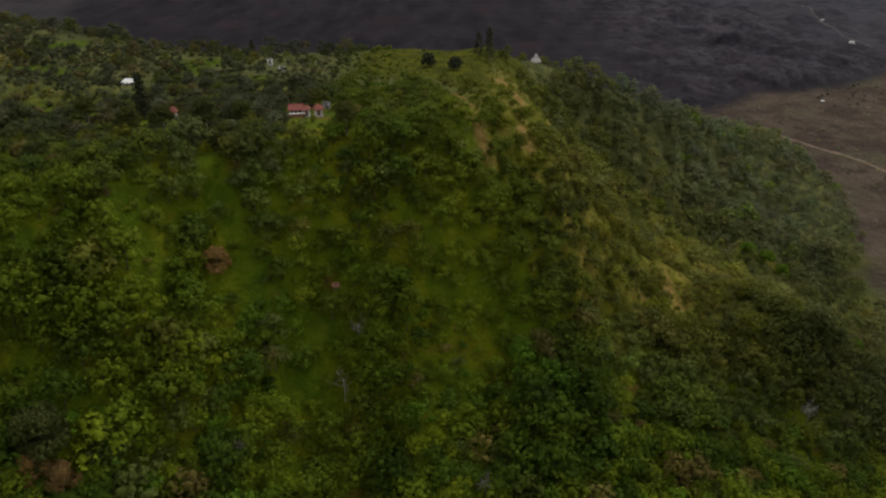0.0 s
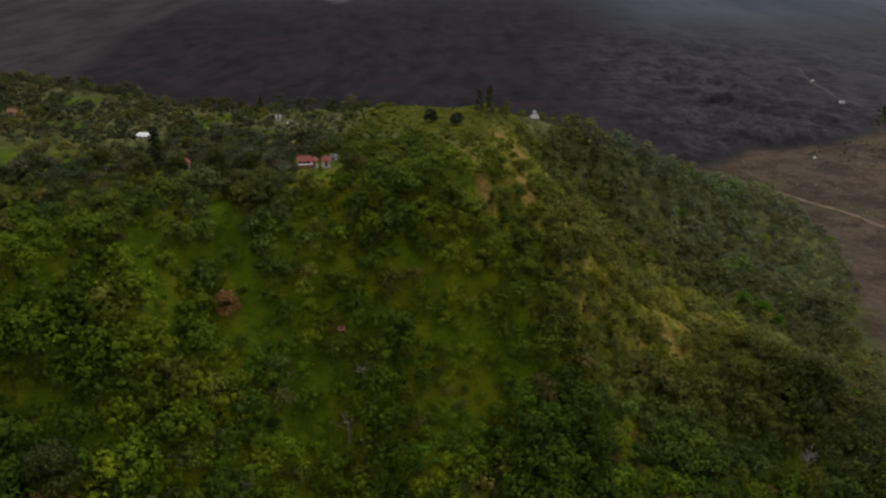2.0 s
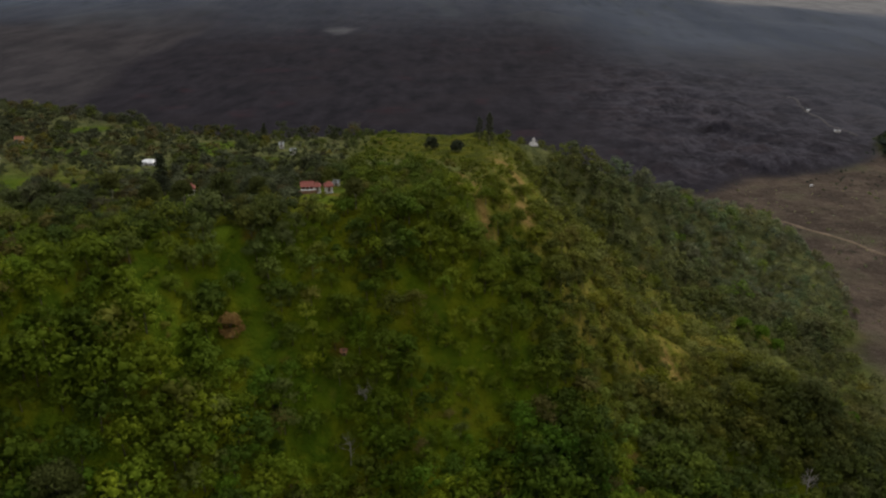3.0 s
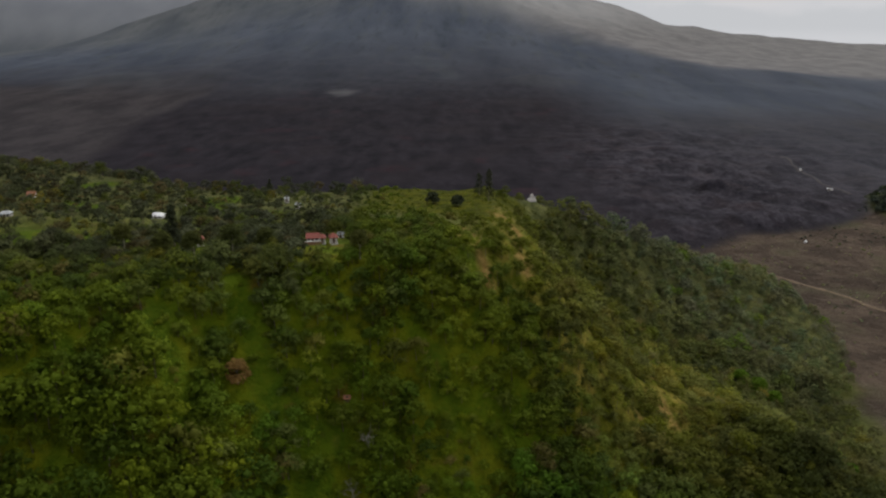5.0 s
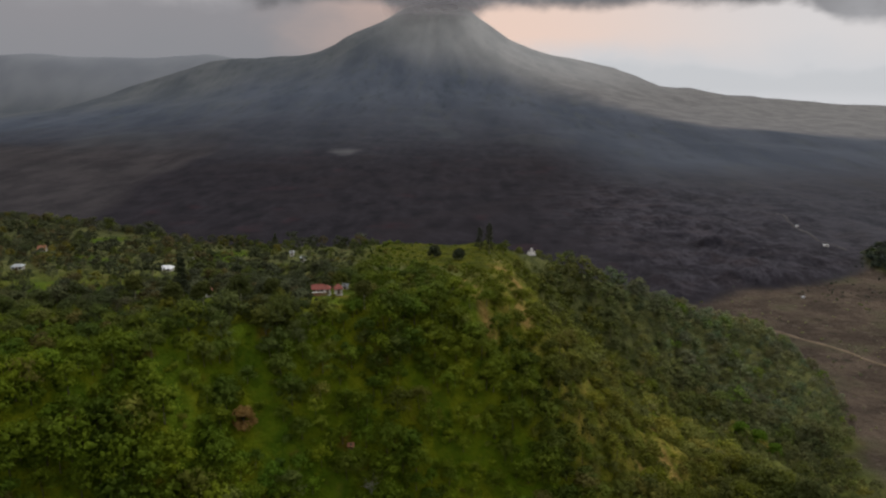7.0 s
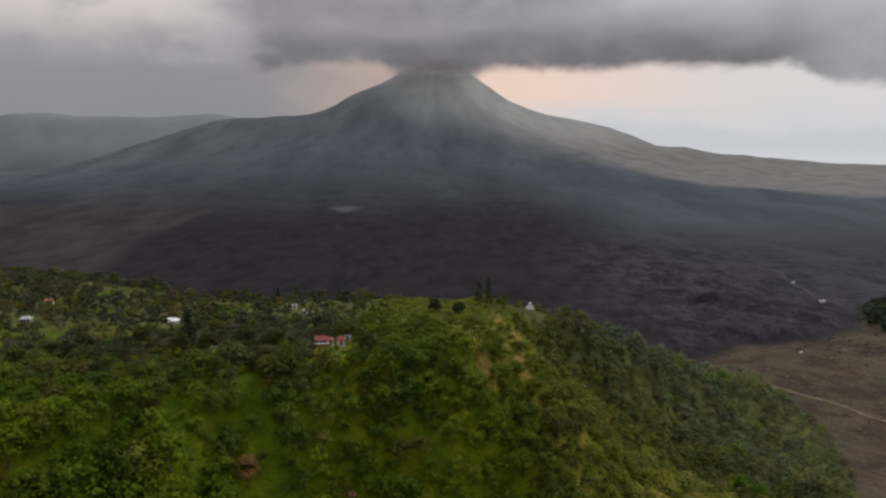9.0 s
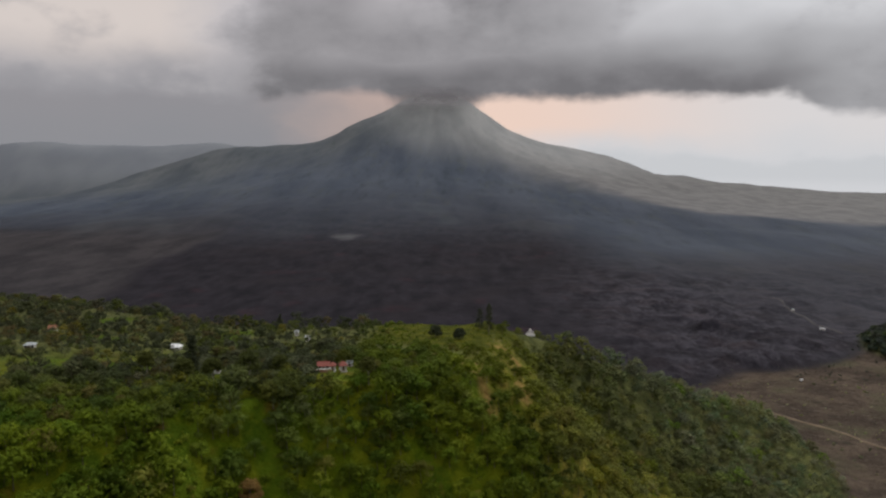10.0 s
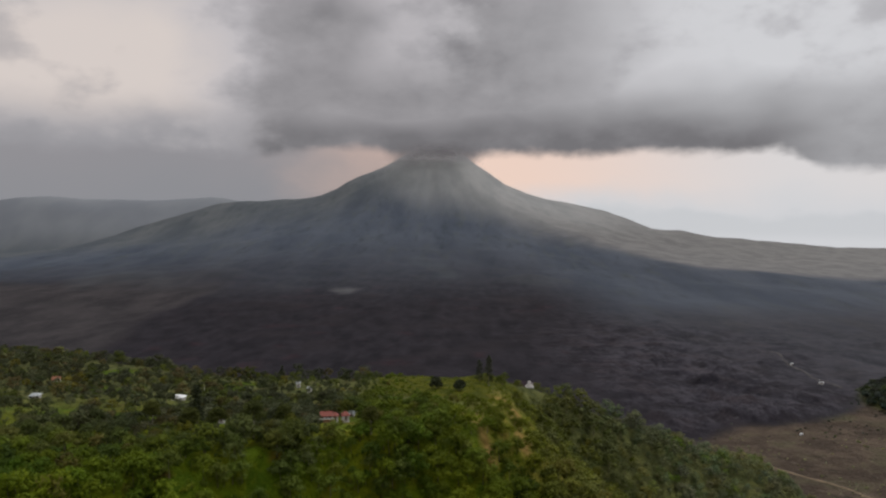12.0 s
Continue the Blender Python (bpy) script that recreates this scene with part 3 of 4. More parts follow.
    fresh = (1 - 0.7 * haze_tint) * smooth(lava_front(x, y), 0, 1.2) * smooth(x + 60 * wob, 90, 280) * (1 - smooth(y + 150 * wob - 0.3 * x, 900, 1450)) * (1 - hill)
    colour_layer(me, "cover_e", np.c_[fresh * 0.85, np.maximum(np.maximum(fresh, hill), field), smooth(x, -64, -44) * smooth(y, 225, 262)])
    # hill ground far enough off to get the haze-muted grass
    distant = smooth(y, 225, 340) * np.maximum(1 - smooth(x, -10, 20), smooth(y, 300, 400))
    distant = np.maximum(distant, hazy_flank(x, y))
    # the band of right-hand skirts that gets the painted pale haze
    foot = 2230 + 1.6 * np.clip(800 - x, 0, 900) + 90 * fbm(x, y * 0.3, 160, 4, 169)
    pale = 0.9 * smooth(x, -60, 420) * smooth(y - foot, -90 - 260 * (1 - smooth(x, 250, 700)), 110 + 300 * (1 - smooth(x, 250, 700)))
    colour_layer(me, "cover_b", np.c_[ash, scar_mask(x, y) * hill, np.maximum(hazy_blue, haze_tint)])
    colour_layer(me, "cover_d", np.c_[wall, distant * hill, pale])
    colour_layer(me, "cover_c", np.c_[old, open_mask(x, y) * hill, lawn_mask(x, y) * hill])
    tagged(new("ground", me), "wooded green hill above a black lava plain and volcano", "ground", kind="structure")


build_ground()


def build_track(name, line, half, label, material, lift=0.45):
    """A worn track, laid over the ground along a line."""
    line = [Vector(p) for p in line]
    pts = []
    for a, b in zip(line, line[1:]):
        pts += [a.lerp(b, k / 8) for k in range(8)]
    verts, faces = [], []
    for k, p in enumerate(pts):
        t = (pts[min(k + 1, len(pts) - 1)] - pts[max(k - 1, 0)]).normalized()
        side = Vector((-t.y, t.x))
        wide = half + 0.24 * half * math.sin(k * 0.9)
        ctr = p + side * 0.9 * half * math.sin(k * 0.35)
        for s in (-1, -0.4, 0.4, 1):
            q = ctr + side * wide * s
            verts.append((q.x, q.y, float(height(q.x, q.y)) + (lift if abs(s) < 0.9 else 0.05)))
        if k:
            faces += [(4 * k - 4 + j, 4 * k - 3 + j, 4 * k + 1 + j, 4 * k + j) for j in range(3)]
    tagged(new(name, mesh_from(name, verts, faces, material, True)), label, "track", kind="structure")


build_track("dirt_track", ((262, 566), (277, 549), (292, 533), (305, 515), (316, 498), (330, 470), (340, 430), (352, 380)), 1.7, "pale brown dirt track across the dry field", DIRT)
build_track("lava_track", ((474, 1040), (470, 1001), (466, 966), (459, 920), (458, 878), (456, 846), (464, 815)), 1.5, "dusty grey track across the dark lava", LAVA_DUST, 0.9)


# ---- trees ----
def part(name, me, parent, label="", m=None):
    ob = new(name, me)
    ob.parent = parent
    if m is not None:
        ob.matrix_basis = m
    return tagged(ob, label) if label else ob


def thing(name, at, label, category, group="", turn=0.0):
    ob = new(name)
    ob.empty_display_size = 0.5
    ob.matrix_basis = pose(*at, 0, 0, turn)
    return tagged(ob, label, category, group)


ICO_V = np.array([(0, 0, -1), (0.724, -0.526, -0.447), (-0.276, -0.851, -0.447), (-0.894, 0, -0.447), (-0.276, 0.851, -0.447), (0.724, 0.526, -0.447),
                  (0.276, -0.851, 0.447), (-0.724, -0.526, 0.447), (-0.724, 0.526, 0.447), (0.276, 0.851, 0.447), (0.894, 0, 0.447), (0, 0, 1)])
ICO_F = np.array([(0, 2, 1), (1, 5, 0), (0, 3, 2), (0, 4, 3), (0, 5, 4), (1, 10, 5), (2, 6, 1), (3, 7, 2), (4, 8, 3), (5, 9, 4),
                  (1, 6, 10), (2, 7, 6), (3, 8, 7), (4, 9, 8), (5, 10, 9), (6, 11, 10), (7, 11, 6), (8, 11, 7), (9, 11, 8), (10, 11, 9)])


OCT_V = np.array([(1, 0, 0), (0, 1, 0), (-1, 0, 0), (0, -1, 0), (0, 0, 1), (0, 0, -1)], float)
OCT_F = np.array([(0, 1, 4), (1, 2, 4), (2, 3, 4), (3, 0, 4), (1, 0, 5), (2, 1, 5), (3, 2, 5), (0, 3, 5)])


def leaf_cloud(rng, lobes, leaves, size, core=0.58, plain=False, single=False):
    """Clumps of leaves round each lobe (centre, radius), over a small dim heart. Returns points and triangles."""
    V, T, n = [], [], 0
    for (c, r), k in zip(lobes, leaves):
        hv, hf = (OCT_V * 1.05, OCT_F) if plain else (ICO_V, ICO_F)
        V.append(hv * np.array(r) * core * rng.uniform(0.65, 1.2, (len(hv), 1)) + c)
        T.append(hf + n)
        n += len(hv)
        d = rng.normal(size=(k, 3))
        d[:, 2] = d[:, 2] * 0.9 + 0.35
        d /= np.linalg.norm(d, axis=1, keepdims=True)
        p = d * np.array(r) * rng.uniform(0.80, 1.14, (k, 1)) + c
        nor = d + rng.normal(size=(k, 3)) * 0.45 + (0, 0, 0.25)
        nor /= np.linalg.norm(nor, axis=1, keepdims=True)
        a = np.cross(nor, rng.normal(size=(k, 3)))
        a /= np.linalg.norm(a, axis=1, keepdims=True)
        b = np.cross(nor, a)
        s = size * rng.uniform(0.55, 1.25, (k, 1))
        if plain or single:
            spray = np.stack([p - a * s + nor * s * -0.2, p + (a * 0.7 + b * 0.75) * s, p + (a * 0.6 - b * 0.8) * s + nor * s * 0.15], 1)
            V.append(spray.reshape(-1, 3))
            T.append(n + 3 * np.arange(k)[:, None] + (0, 1, 2))
            n += 3 * k
            continue
        quad = np.stack([p - a * s + nor * s * -0.15, p + b * s * 0.62 + nor * s * 0.1, p + a * s - nor * s * 0.2, p - b * s * 0.62 + nor * s * 0.1], 1)
        V.append(quad.reshape(-1, 3))
        i = n + 4 * np.arange(k)[:, None]
        T.append(np.concatenate([i + (0, 1, 2), i + (0, 2, 3)]))
        n += 4 * k
    return np.concatenate(V), np.concatenate(T)


def crown_lobes(rng, height_m, radius, count, low=0.42):
    """Lobes of an uneven, open crown."""
    out = []
    for k in range(count):
        ang = 2.4 * k + rng.uniform(-0.5, 0.5)
        s = math.sqrt((k + 0.4) / count) * radius * rng.uniform(0.55, 0.85)
        top = height_m * (1 - 0.42 * (s / radius) ** 2)
        r = radius * rng.uniform(0.32, 0.50)
        zc = rng.uniform(low, 1.0) * (top - r * 0.75) if k > count * 0.45 else top - r * 0.75
        zc = max(zc, height_m * low)
        out.append((np.array([s * math.cos(ang), s * math.sin(ang), zc]), (r, r, r * rng.uniform(0.66, 0.9))))
    return out


def tube(points, radii, sides=6):
    V, T = [], []
    for k, (p, r) in enumerate(zip(points, radii)):
        for j in range(sides):
            a = 2 * math.pi * j / sides
            V.append((p[0] + r * math.cos(a), p[1] + r * math.sin(a), p[2]))
        if k:
            o = (k - 1) * sides
            for j in range(sides):
                q = (j + 1) % sides
                T += [(o + j, o + q, o + sides + q), (o + j, o + sides + q, o + sides + j)]
    return np.array(V), np.array(T)


def join(pieces):
    V, T, n = [], [], 0
    for v, t in pieces:
        V.append(v)
        T.append(t + n)
        n += len(v)
    return np.concatenate(V), np.concatenate(T)


def trunk_with_limbs(rng, height_m, lobes, girth, sides=6, limbs=5):
    lean = rng.uniform(-0.06, 0.06, 2) * height_m
    mid = height_m * 0.45
    stem = [(0, 0, -1.5), (lean[0] * 0.3, lean[1] * 0.3, mid * 0.5), (lean[0], lean[1], mid), (lean[0] * 1.3, lean[1] * 1.3, height_m * 0.8)]
    out = [tube(stem, (girth * 1.25, girth * 0.8, girth * 0.6, girth * 0.15), sides)]
    for c, r in lobes[:limbs]:
        start = np.array([lean[0] * 0.6, lean[1] * 0.6, mid * rng.uniform(0.6, 1.0)])
        bend = start * 0.5 + np.array(c) * 0.5 - (0, 0, height_m * 0.04)
        out.append(tube([start, bend, c], (girth * 0.42, girth * 0.28, girth * 0.10), 5))
    return join(out)


rng = np.random.default_rng(7)


def plant_spots(cell, keep, area=(-400, 420, 96, 640), squeeze=1.0):
    """A jittered grid of spots in an area, thinned by keep(x, y, chance)."""
    deep = cell * squeeze
    gx, gy = np.meshgrid(np.arange(area[0], area[1], cell), np.arange(area[2], area[3], deep))
    x = (gx + rng.uniform(-0.48, 0.48, gx.shape) * cell).ravel()
    y = (gy + rng.uniform(-0.48, 0.48, gy.shape) * deep).ravel()
    ok = keep(x, y, rng.uniform(size=x.shape)) & (np.abs(x) < 0.66 * (y + 60) + 25)
    return x[ok], y[ok]


HOMES = ((-55, 257, 9), (-47, 257, 6.5), (-99.8, 252, 5), (-137.8, 312, 9.5), (-211, 316, 7), (-234, 380, 7), (45, 400, 8), (-155.6, 228, 3), (-131.5, 334, 4), (-79, 341, 3), (-88.5, 359, 3), (-75.8, 237, 3), (-37.6, 196, 2.5),
         (-11.9, 354, 5), (-70.5, 187.0, 6.5), (131, 212, 3), (8, 160, 3), (-30.5, 187, 3))


def clear_of_homes(x, y):
    ok = np.ones(x.shape, bool)
    for hx, hy, r in HOMES:
        ok &= np.hypot(x - hx, (y - hy) * 0.9) > r
    return ok


def low_before_homes(x, y):
    """The gardens in front of the houses hold only low growth."""
    out = np.ones(np.shape(x))
    for hx, hy, r in HOMES[:7] + ((-109.5, 252, 4.5), (-101.9, 221, 3), (-79.5, 225, 3.5), (-93.3, 226, 2.5)):
        lane = np.abs(x - hx - (hx + 4) / (hy + 30) * (y - hy)) < r * 0.72
        out = np.where(lane & (y < hy + 2) & (y > hy - 26), 0.36, out)
    return out


def thin(x, y):
    return 0.78 * lawn_mask(x, y) + 0.32 * open_mask(x, y) + 0.9 * (np.maximum(scar_mask(x, y), scar_mask(x, y + 5)) > 0.25)


def near_keep(x, y, c):
    d = outside_rim(x, y)
    return (y < 300) & (d > -75) & (hill_rise(x, y) > 4.5) & (c < 0.96 - thin(x, y)) & clear_of_homes(x, y)


def far_keep(x, y, c):
    d = outside_rim(x, y)
    behind = (d > 16) & (y > 385) & (x < 20)
    woods = (hill_rise(x, y) > 3.2) & ((y >= 300) | (d < -75)) & ~behind
    return woods & (c < np.where(x < 10, 0.72, 0.95) - thin(x, y)) & clear_of_homes(x, y)


def knoll_keep(x, y, c):
    return (np.hypot((x - 540) / 82, (y - 738) / 85) < 1.1) & (c < 0.95)


COLOURS = np.array([(0.082, 0.114, 0.008), (0.046, 0.077, 0.008), (0.124, 0.153, 0.009), (0.067, 0.118, 0.009), (0.120, 0.098, 0.028), (0.072, 0.088, 0.020)])


def patch(x, y):
    """Stands of one kind: above zero dark wood, below it light and yellow."""
    return fbm(x, y * 0.8, 34, 3, 193)


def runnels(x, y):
    """Bands of light low growth and dark tall wood down the slopes, with gully shade and lit ribs."""
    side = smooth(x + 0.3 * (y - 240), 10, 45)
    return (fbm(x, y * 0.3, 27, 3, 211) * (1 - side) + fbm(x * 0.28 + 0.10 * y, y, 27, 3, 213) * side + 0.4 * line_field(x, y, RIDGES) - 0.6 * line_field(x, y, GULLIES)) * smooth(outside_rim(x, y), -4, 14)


def vigour(x, y):
    """Tall stands and low ones."""
    return (1 - 0.4 * runnels(x, y)) * 0.80 + 0.55 * np.clip(fbm(x, y * 0.8, 40, 3, 191) + 0.15, -0.4, 0.6)


def tree_colour(x, y, n):
    """Leaf colours: mixed greens, greyed by painted haze on the hilltop and the flank towards the plain."""
    p = np.array([0.36, 0.28, 0.14, 0.12, 0.05, 0.05])
    pick = COLOURS[rng.choice(6, n, p=p)] * rng.uniform(0.7, 1.35, (n, 1))
    v = patch(x, y)[:, None]
    pick = pick + (COLOURS[1] - pick) * 0.65 * smooth(v, 0.08, 0.4) + (COLOURS[2] - pick) * 0.5 * smooth(-v, 0.1, 0.45)
    dull = hazy_flank(x, y)[:, None] * 0.9
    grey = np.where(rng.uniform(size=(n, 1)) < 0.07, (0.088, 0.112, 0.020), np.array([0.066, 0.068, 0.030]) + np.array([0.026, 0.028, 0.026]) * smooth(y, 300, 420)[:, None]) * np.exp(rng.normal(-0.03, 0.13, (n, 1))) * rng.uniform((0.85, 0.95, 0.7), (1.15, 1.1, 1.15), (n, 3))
    # the knoll's trees, darker and bluer to imitate haze at their distance
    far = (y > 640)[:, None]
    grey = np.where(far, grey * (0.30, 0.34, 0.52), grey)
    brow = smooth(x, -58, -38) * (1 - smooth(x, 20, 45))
    # crowns farther back on the hill fade to a haze-greyed colour
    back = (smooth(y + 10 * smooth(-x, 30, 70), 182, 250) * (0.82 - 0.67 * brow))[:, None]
    hazy_wold = np.array([0.053, 0.053, 0.037]) * np.exp(rng.normal(0, 0.30, (n, 1))) * np.where(rng.uniform(size=(n, 1)) < 0.16, (1.5, 1.05, 0.8), (1, 1, 1)) * np.where(rng.uniform(size=(n, 1)) < 0.14, (1.35, 1.5, 0.5), (1, 1, 1))
    c = pick * (1 - back) + hazy_wold * back
    glow = (0.30 * brow * smooth(y, 205, 240))[:, None]
    c = c * (1 - glow) + np.array([0.104, 0.114, 0.009]) * rng.uniform(0.6, 1.3, (n, 1)) * glow
    c = c * (1 - 0.2 * smooth(x, 45, 90) * (1 - smooth(y, 210, 260)))[:, None]
    # flank leaves lightened to offset the slope's shade and to suggest haze
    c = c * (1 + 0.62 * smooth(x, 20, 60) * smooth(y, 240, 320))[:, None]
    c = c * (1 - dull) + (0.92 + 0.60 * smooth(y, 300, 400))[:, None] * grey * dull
    olive = smooth(x, 15, 40) * (1 - hazy_flank(x, y)) * smooth(y, 205, 240)
    sere = np.maximum(0.6 * open_mask(x, y), 0.55 * olive)[:, None]
    c = c * (1 - sere) + np.array([0.122, 0.126, 0.008]) * rng.uniform(0.5, 1.4, (n, 1)) * sere
    # gully shade and light on the ribs are multiplied into the leaf colours
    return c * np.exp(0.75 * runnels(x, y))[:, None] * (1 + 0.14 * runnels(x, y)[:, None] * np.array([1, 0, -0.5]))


def prototype(height_m, radius, lobes, leaves, size, girth, limbs):
    L = crown_lobes(rng, height_m, radius, lobes)
    return leaf_cloud(rng, L, [leaves] * len(L), size, plain=limbs == 0, single=True), trunk_with_limbs(rng, height_m, L, girth, 3 if limbs < 5 else 6, limbs)


def build_woods():
    x, y = plant_spots(5.5, near_keep, squeeze=0.66)
    # single trees: the stretch of slope that the flight passes closest
    close = (y < 205) & (np.abs(x + 5) < 100)
    order = np.argsort(np.where(close, y - 0.15 * np.abs(x), 1e9))
    singles = order[: min(285, int(close.sum()))]
    kinds = []
    for k, (name, mat) in enumerate(LEAVES.items()):
        for v in range(4 if k < 4 else 2):
            h = rng.uniform(9.5, 14.0)
            (cv, ct), (tv, tt) = prototype(h, h * rng.uniform(0.42, 0.56), 13, 215, 0.43, 0.26, 6)
            kinds.append((name, mesh_from("crown", cv, ct, mat, True), mesh_from("trunk", tv, tt, BARK, True), k))
    for i in singles:
        v = float(patch(x[i], y[i]))
        chance = np.array([0.24, 0.34, 0.05, 0.10, 0.18, 0.09]) if x[i] < -45 else np.array([0.34, 0.26, 0.12, 0.22, 0.04, 0.02])
        p = chance * (1 - 0.7 * smooth(abs(v), 0.1, 0.4)) + np.array([0, v > 0, v <= 0, 0, 0, 0]) * 0.7 * smooth(abs(v), 0.1, 0.4)
        k = rng.choice(6, p=p / p.sum())
        name, crown, trunk, _ = kinds[rng.choice([j for j, kk in enumerate(kinds) if kk[3] == k])]
        s = rng.uniform(0.7, 1.2) * float(vigour(x[i], y[i])) * float(low_before_homes(x[i], y[i]))
        ob = thing("broadleaf_tree", (x[i], y[i], float(height(x[i], y[i]))), f"broadleaf tree with a loose {name} crown on the slope", "tree", "trees on the near slope", rng.uniform(0, 360))
        ob.scale = (s * rng.uniform(0.9, 1.1), s * rng.uniform(0.9, 1.1), s)
        part("trunk", trunk, ob)
        part("crown", crown, ob)
    rest = np.setdiff1d(np.arange(len(x)), singles)
    stuff("woodland", x[rest], y[rest], [prototype(h, h * 0.54, 8, 37, 0.60, 0.24, 0) for h in (9, 10, 12, 13, 11, 12.5)], (0.6, 1.2), "dense mixed green woodland over the steep hillside")
    x, y = plant_spots(6.5, far_keep)
    stuff("far_woodland", x, y, [prototype(h, h * 0.58, 6, 24, 0.66, 0.2, 0) for h in (8, 9, 10.5, 11.5)], (0.4, 1.25), "dense dark green woodland over the hilltop and far flank")
    x, y = plant_spots(6.0, knoll_keep, (430, 640, 650, 880))
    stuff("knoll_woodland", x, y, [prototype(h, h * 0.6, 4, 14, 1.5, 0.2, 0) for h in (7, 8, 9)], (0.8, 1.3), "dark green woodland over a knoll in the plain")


def stuff(name, x, y, protos, sizes, label, sink=0.0):
    V, T, C, n = [], [], [], 0
    z, colours, small = height(x, y), tree_colour(x, y, len(x)), (1 - 0.42 * open_mask(x, y)) * vigour(x, y) * low_before_homes(x, y) * (1 - 0.32 * smooth(x, -45, -25) * (1 - smooth(x, 22, 40)) * smooth(y, 228, 250)) * (1 - 0.3 * smooth(-outside_rim(x, y), -5, 25)) * (1 - 0.08 * hazy_flank(x, y))
    for i in range(len(x)):
        (cv, ct), (tv, tt) = protos[i % len(protos)]
        s, a = rng.uniform(*sizes) * small[i], rng.uniform(0, 6.283)
        ca, sa = math.cos(a) * s * rng.uniform(0.85, 1.2), math.sin(a) * s
        for v, t, col in ((cv, ct, colours[i]), (tv, tt, (0.12, 0.10, 0.08))):
            V.append(np.c_[v[:, 0] * ca - v[:, 1] * sa + x[i], v[:, 0] * sa + v[:, 1] * ca + y[i], v[:, 2] * s + z[i] - sink])
            T.append(t + n)
            C.append(np.repeat(np.array(col)[None], len(v), 0))
            n += len(v)
    me = mesh_from(name, np.concatenate(V), np.concatenate(T), WOOD_LEAVES, True)
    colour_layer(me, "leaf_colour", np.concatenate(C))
    tagged(new(name, me), label, "woodland", kind="stuff")
    print(name, len(x), "trees", len(me.polygons), "triangles")


build_woods()


def build_scrub():
    """Low bushes and tussocks between the trees."""
    def keep(x, y, c):
        d = outside_rim(x, y)
        return (y < 420) & (d > -90) & (hill_rise(x, y) > 4) & (c < 0.75 - 0.55 * (scar_mask(x, y) > 0.3) - 0.2 * lawn_mask(x, y)) & clear_of_homes(x, y)

    x, y = plant_spots(5.4, keep, squeeze=0.8)
    protos = []
    for k in range(6):
        L = [(np.array([rng.uniform(-0.9, 0.9), rng.uniform(-0.9, 0.9), rng.uniform(0.3, 0.7)]), (rng.uniform(0.6, 1.1),) * 3) for _ in range(2)]
        protos.append((leaf_cloud(rng, L, [18] * 2, 0.6, plain=True), tube([(0, 0, -0.3), (0, 0, 0.5)], (0.06, 0.03), 3)))
    stuff("undergrowth", x, y, protos, (0.7, 2.0), "low green bushes and tussocks between the trees")


build_scrub()


def build_field_scrub():
    """Scattered dark bushes on the dry field."""
    def keep(x, y, c):
        clump = smooth(fbm(x, y, 45, 3, 205), -0.1, 0.4)
        return (lava_front(x, y) < 0.6) & (hill_rise(x, y) < 5) & (c < 0.10 + 0.5 * clump)

    x, y = plant_spots(7.5, keep, (160, 520, 380, 800))
    protos = []
    for k in range(4):
        L = [(np.array([rng.uniform(-0.9, 0.9), rng.uniform(-0.9, 0.9), rng.uniform(0.2, 0.6)]), (rng.uniform(0.6, 1.2),) * 3) for _ in range(2)]
        protos.append((leaf_cloud(rng, L, [9] * 2, 0.7, plain=True), tube([(0, 0, -0.3), (0, 0, 0.5)], (0.06, 0.03), 3)))
    stuff("field_scrub", x, y, protos, (0.4, 1.3), "scattered dull bushes over the dry brown field")


build_field_scrub()


# ---- buildings ----
def box(bm, cx, cy, cz, sx, sy, sz, bevel=0.0):
    g = bmesh.ops.create_cube(bm, size=1.0, matrix=Matrix.LocRotScale((cx, cy, cz), None, (sx, sy, sz)))
    if bevel:
        edges = list({e for v in g["verts"] for e in v.link_edges})
        bmesh.ops.bevel(bm, geom=edges, offset=bevel, segments=1, affect="EDGES")


def mesh_of(name, bm, material):
    me = bpy.data.meshes.new(name)
    bmesh.ops.recalc_face_normals(bm, faces=bm.faces[:])
    bm.to_mesh(me)
    bm.free()
    me.materials.append(material)
    return me


def gable_roof(w, d, rise, thick=0.14):
    """Two slabs over a w by d plan, ridge along x, with a ridge cap."""
    bm = bmesh.new()
    for s in (-1, 1):
        a, b = Vector((0, s * d / 2, 0)), Vector((0, 0, rise))
        n = Vector((0, s * rise, d / 2)).normalized() * thick
        vs = [bm.verts.new((x, *p[1:])) for x in (-w / 2, w / 2) for p in (a, b, b + n, a + n)]
        for f in ((0, 1, 2, 3), (7, 6, 5, 4), (0, 4, 5, 1), (1, 5, 6, 2), (2, 6, 7, 3), (3, 7, 4, 0)):
            bm.faces.new([vs[i] for i in f])
    box(bm, 0, 0, rise + thick, w + 0.1, 0.28, 0.16, 0.04)
    return bm


def hip_roof(w, d, rise, ridge, thick=0.14):
    bm = bmesh.new()
    v = [bm.verts.new((sx * w / 2, sy * d / 2, z)) for z in (0, thick) for sx, sy in ((-1, -1), (1, -1), (1, 1), (-1, 1))]
    top = [bm.verts.new((s * max(ridge, 0.05) / 2, 0, rise + thick)) for s in (-1, 1)]
    for k in range(4):
        q = (k + 1) % 4
        bm.faces.new((v[k], v[q], v[4 + q], v[4 + k]))
    bm.faces.new((v[3], v[2], v[1], v[0]))
    bm.faces.new((v[4], v[5], top[1], top[0]))
    bm.faces.new((v[5], v[6], top[1]))
    bm.faces.new((v[6], v[7], top[0], top[1]))
    bm.faces.new((v[7], v[4], top[0]))
    return bm


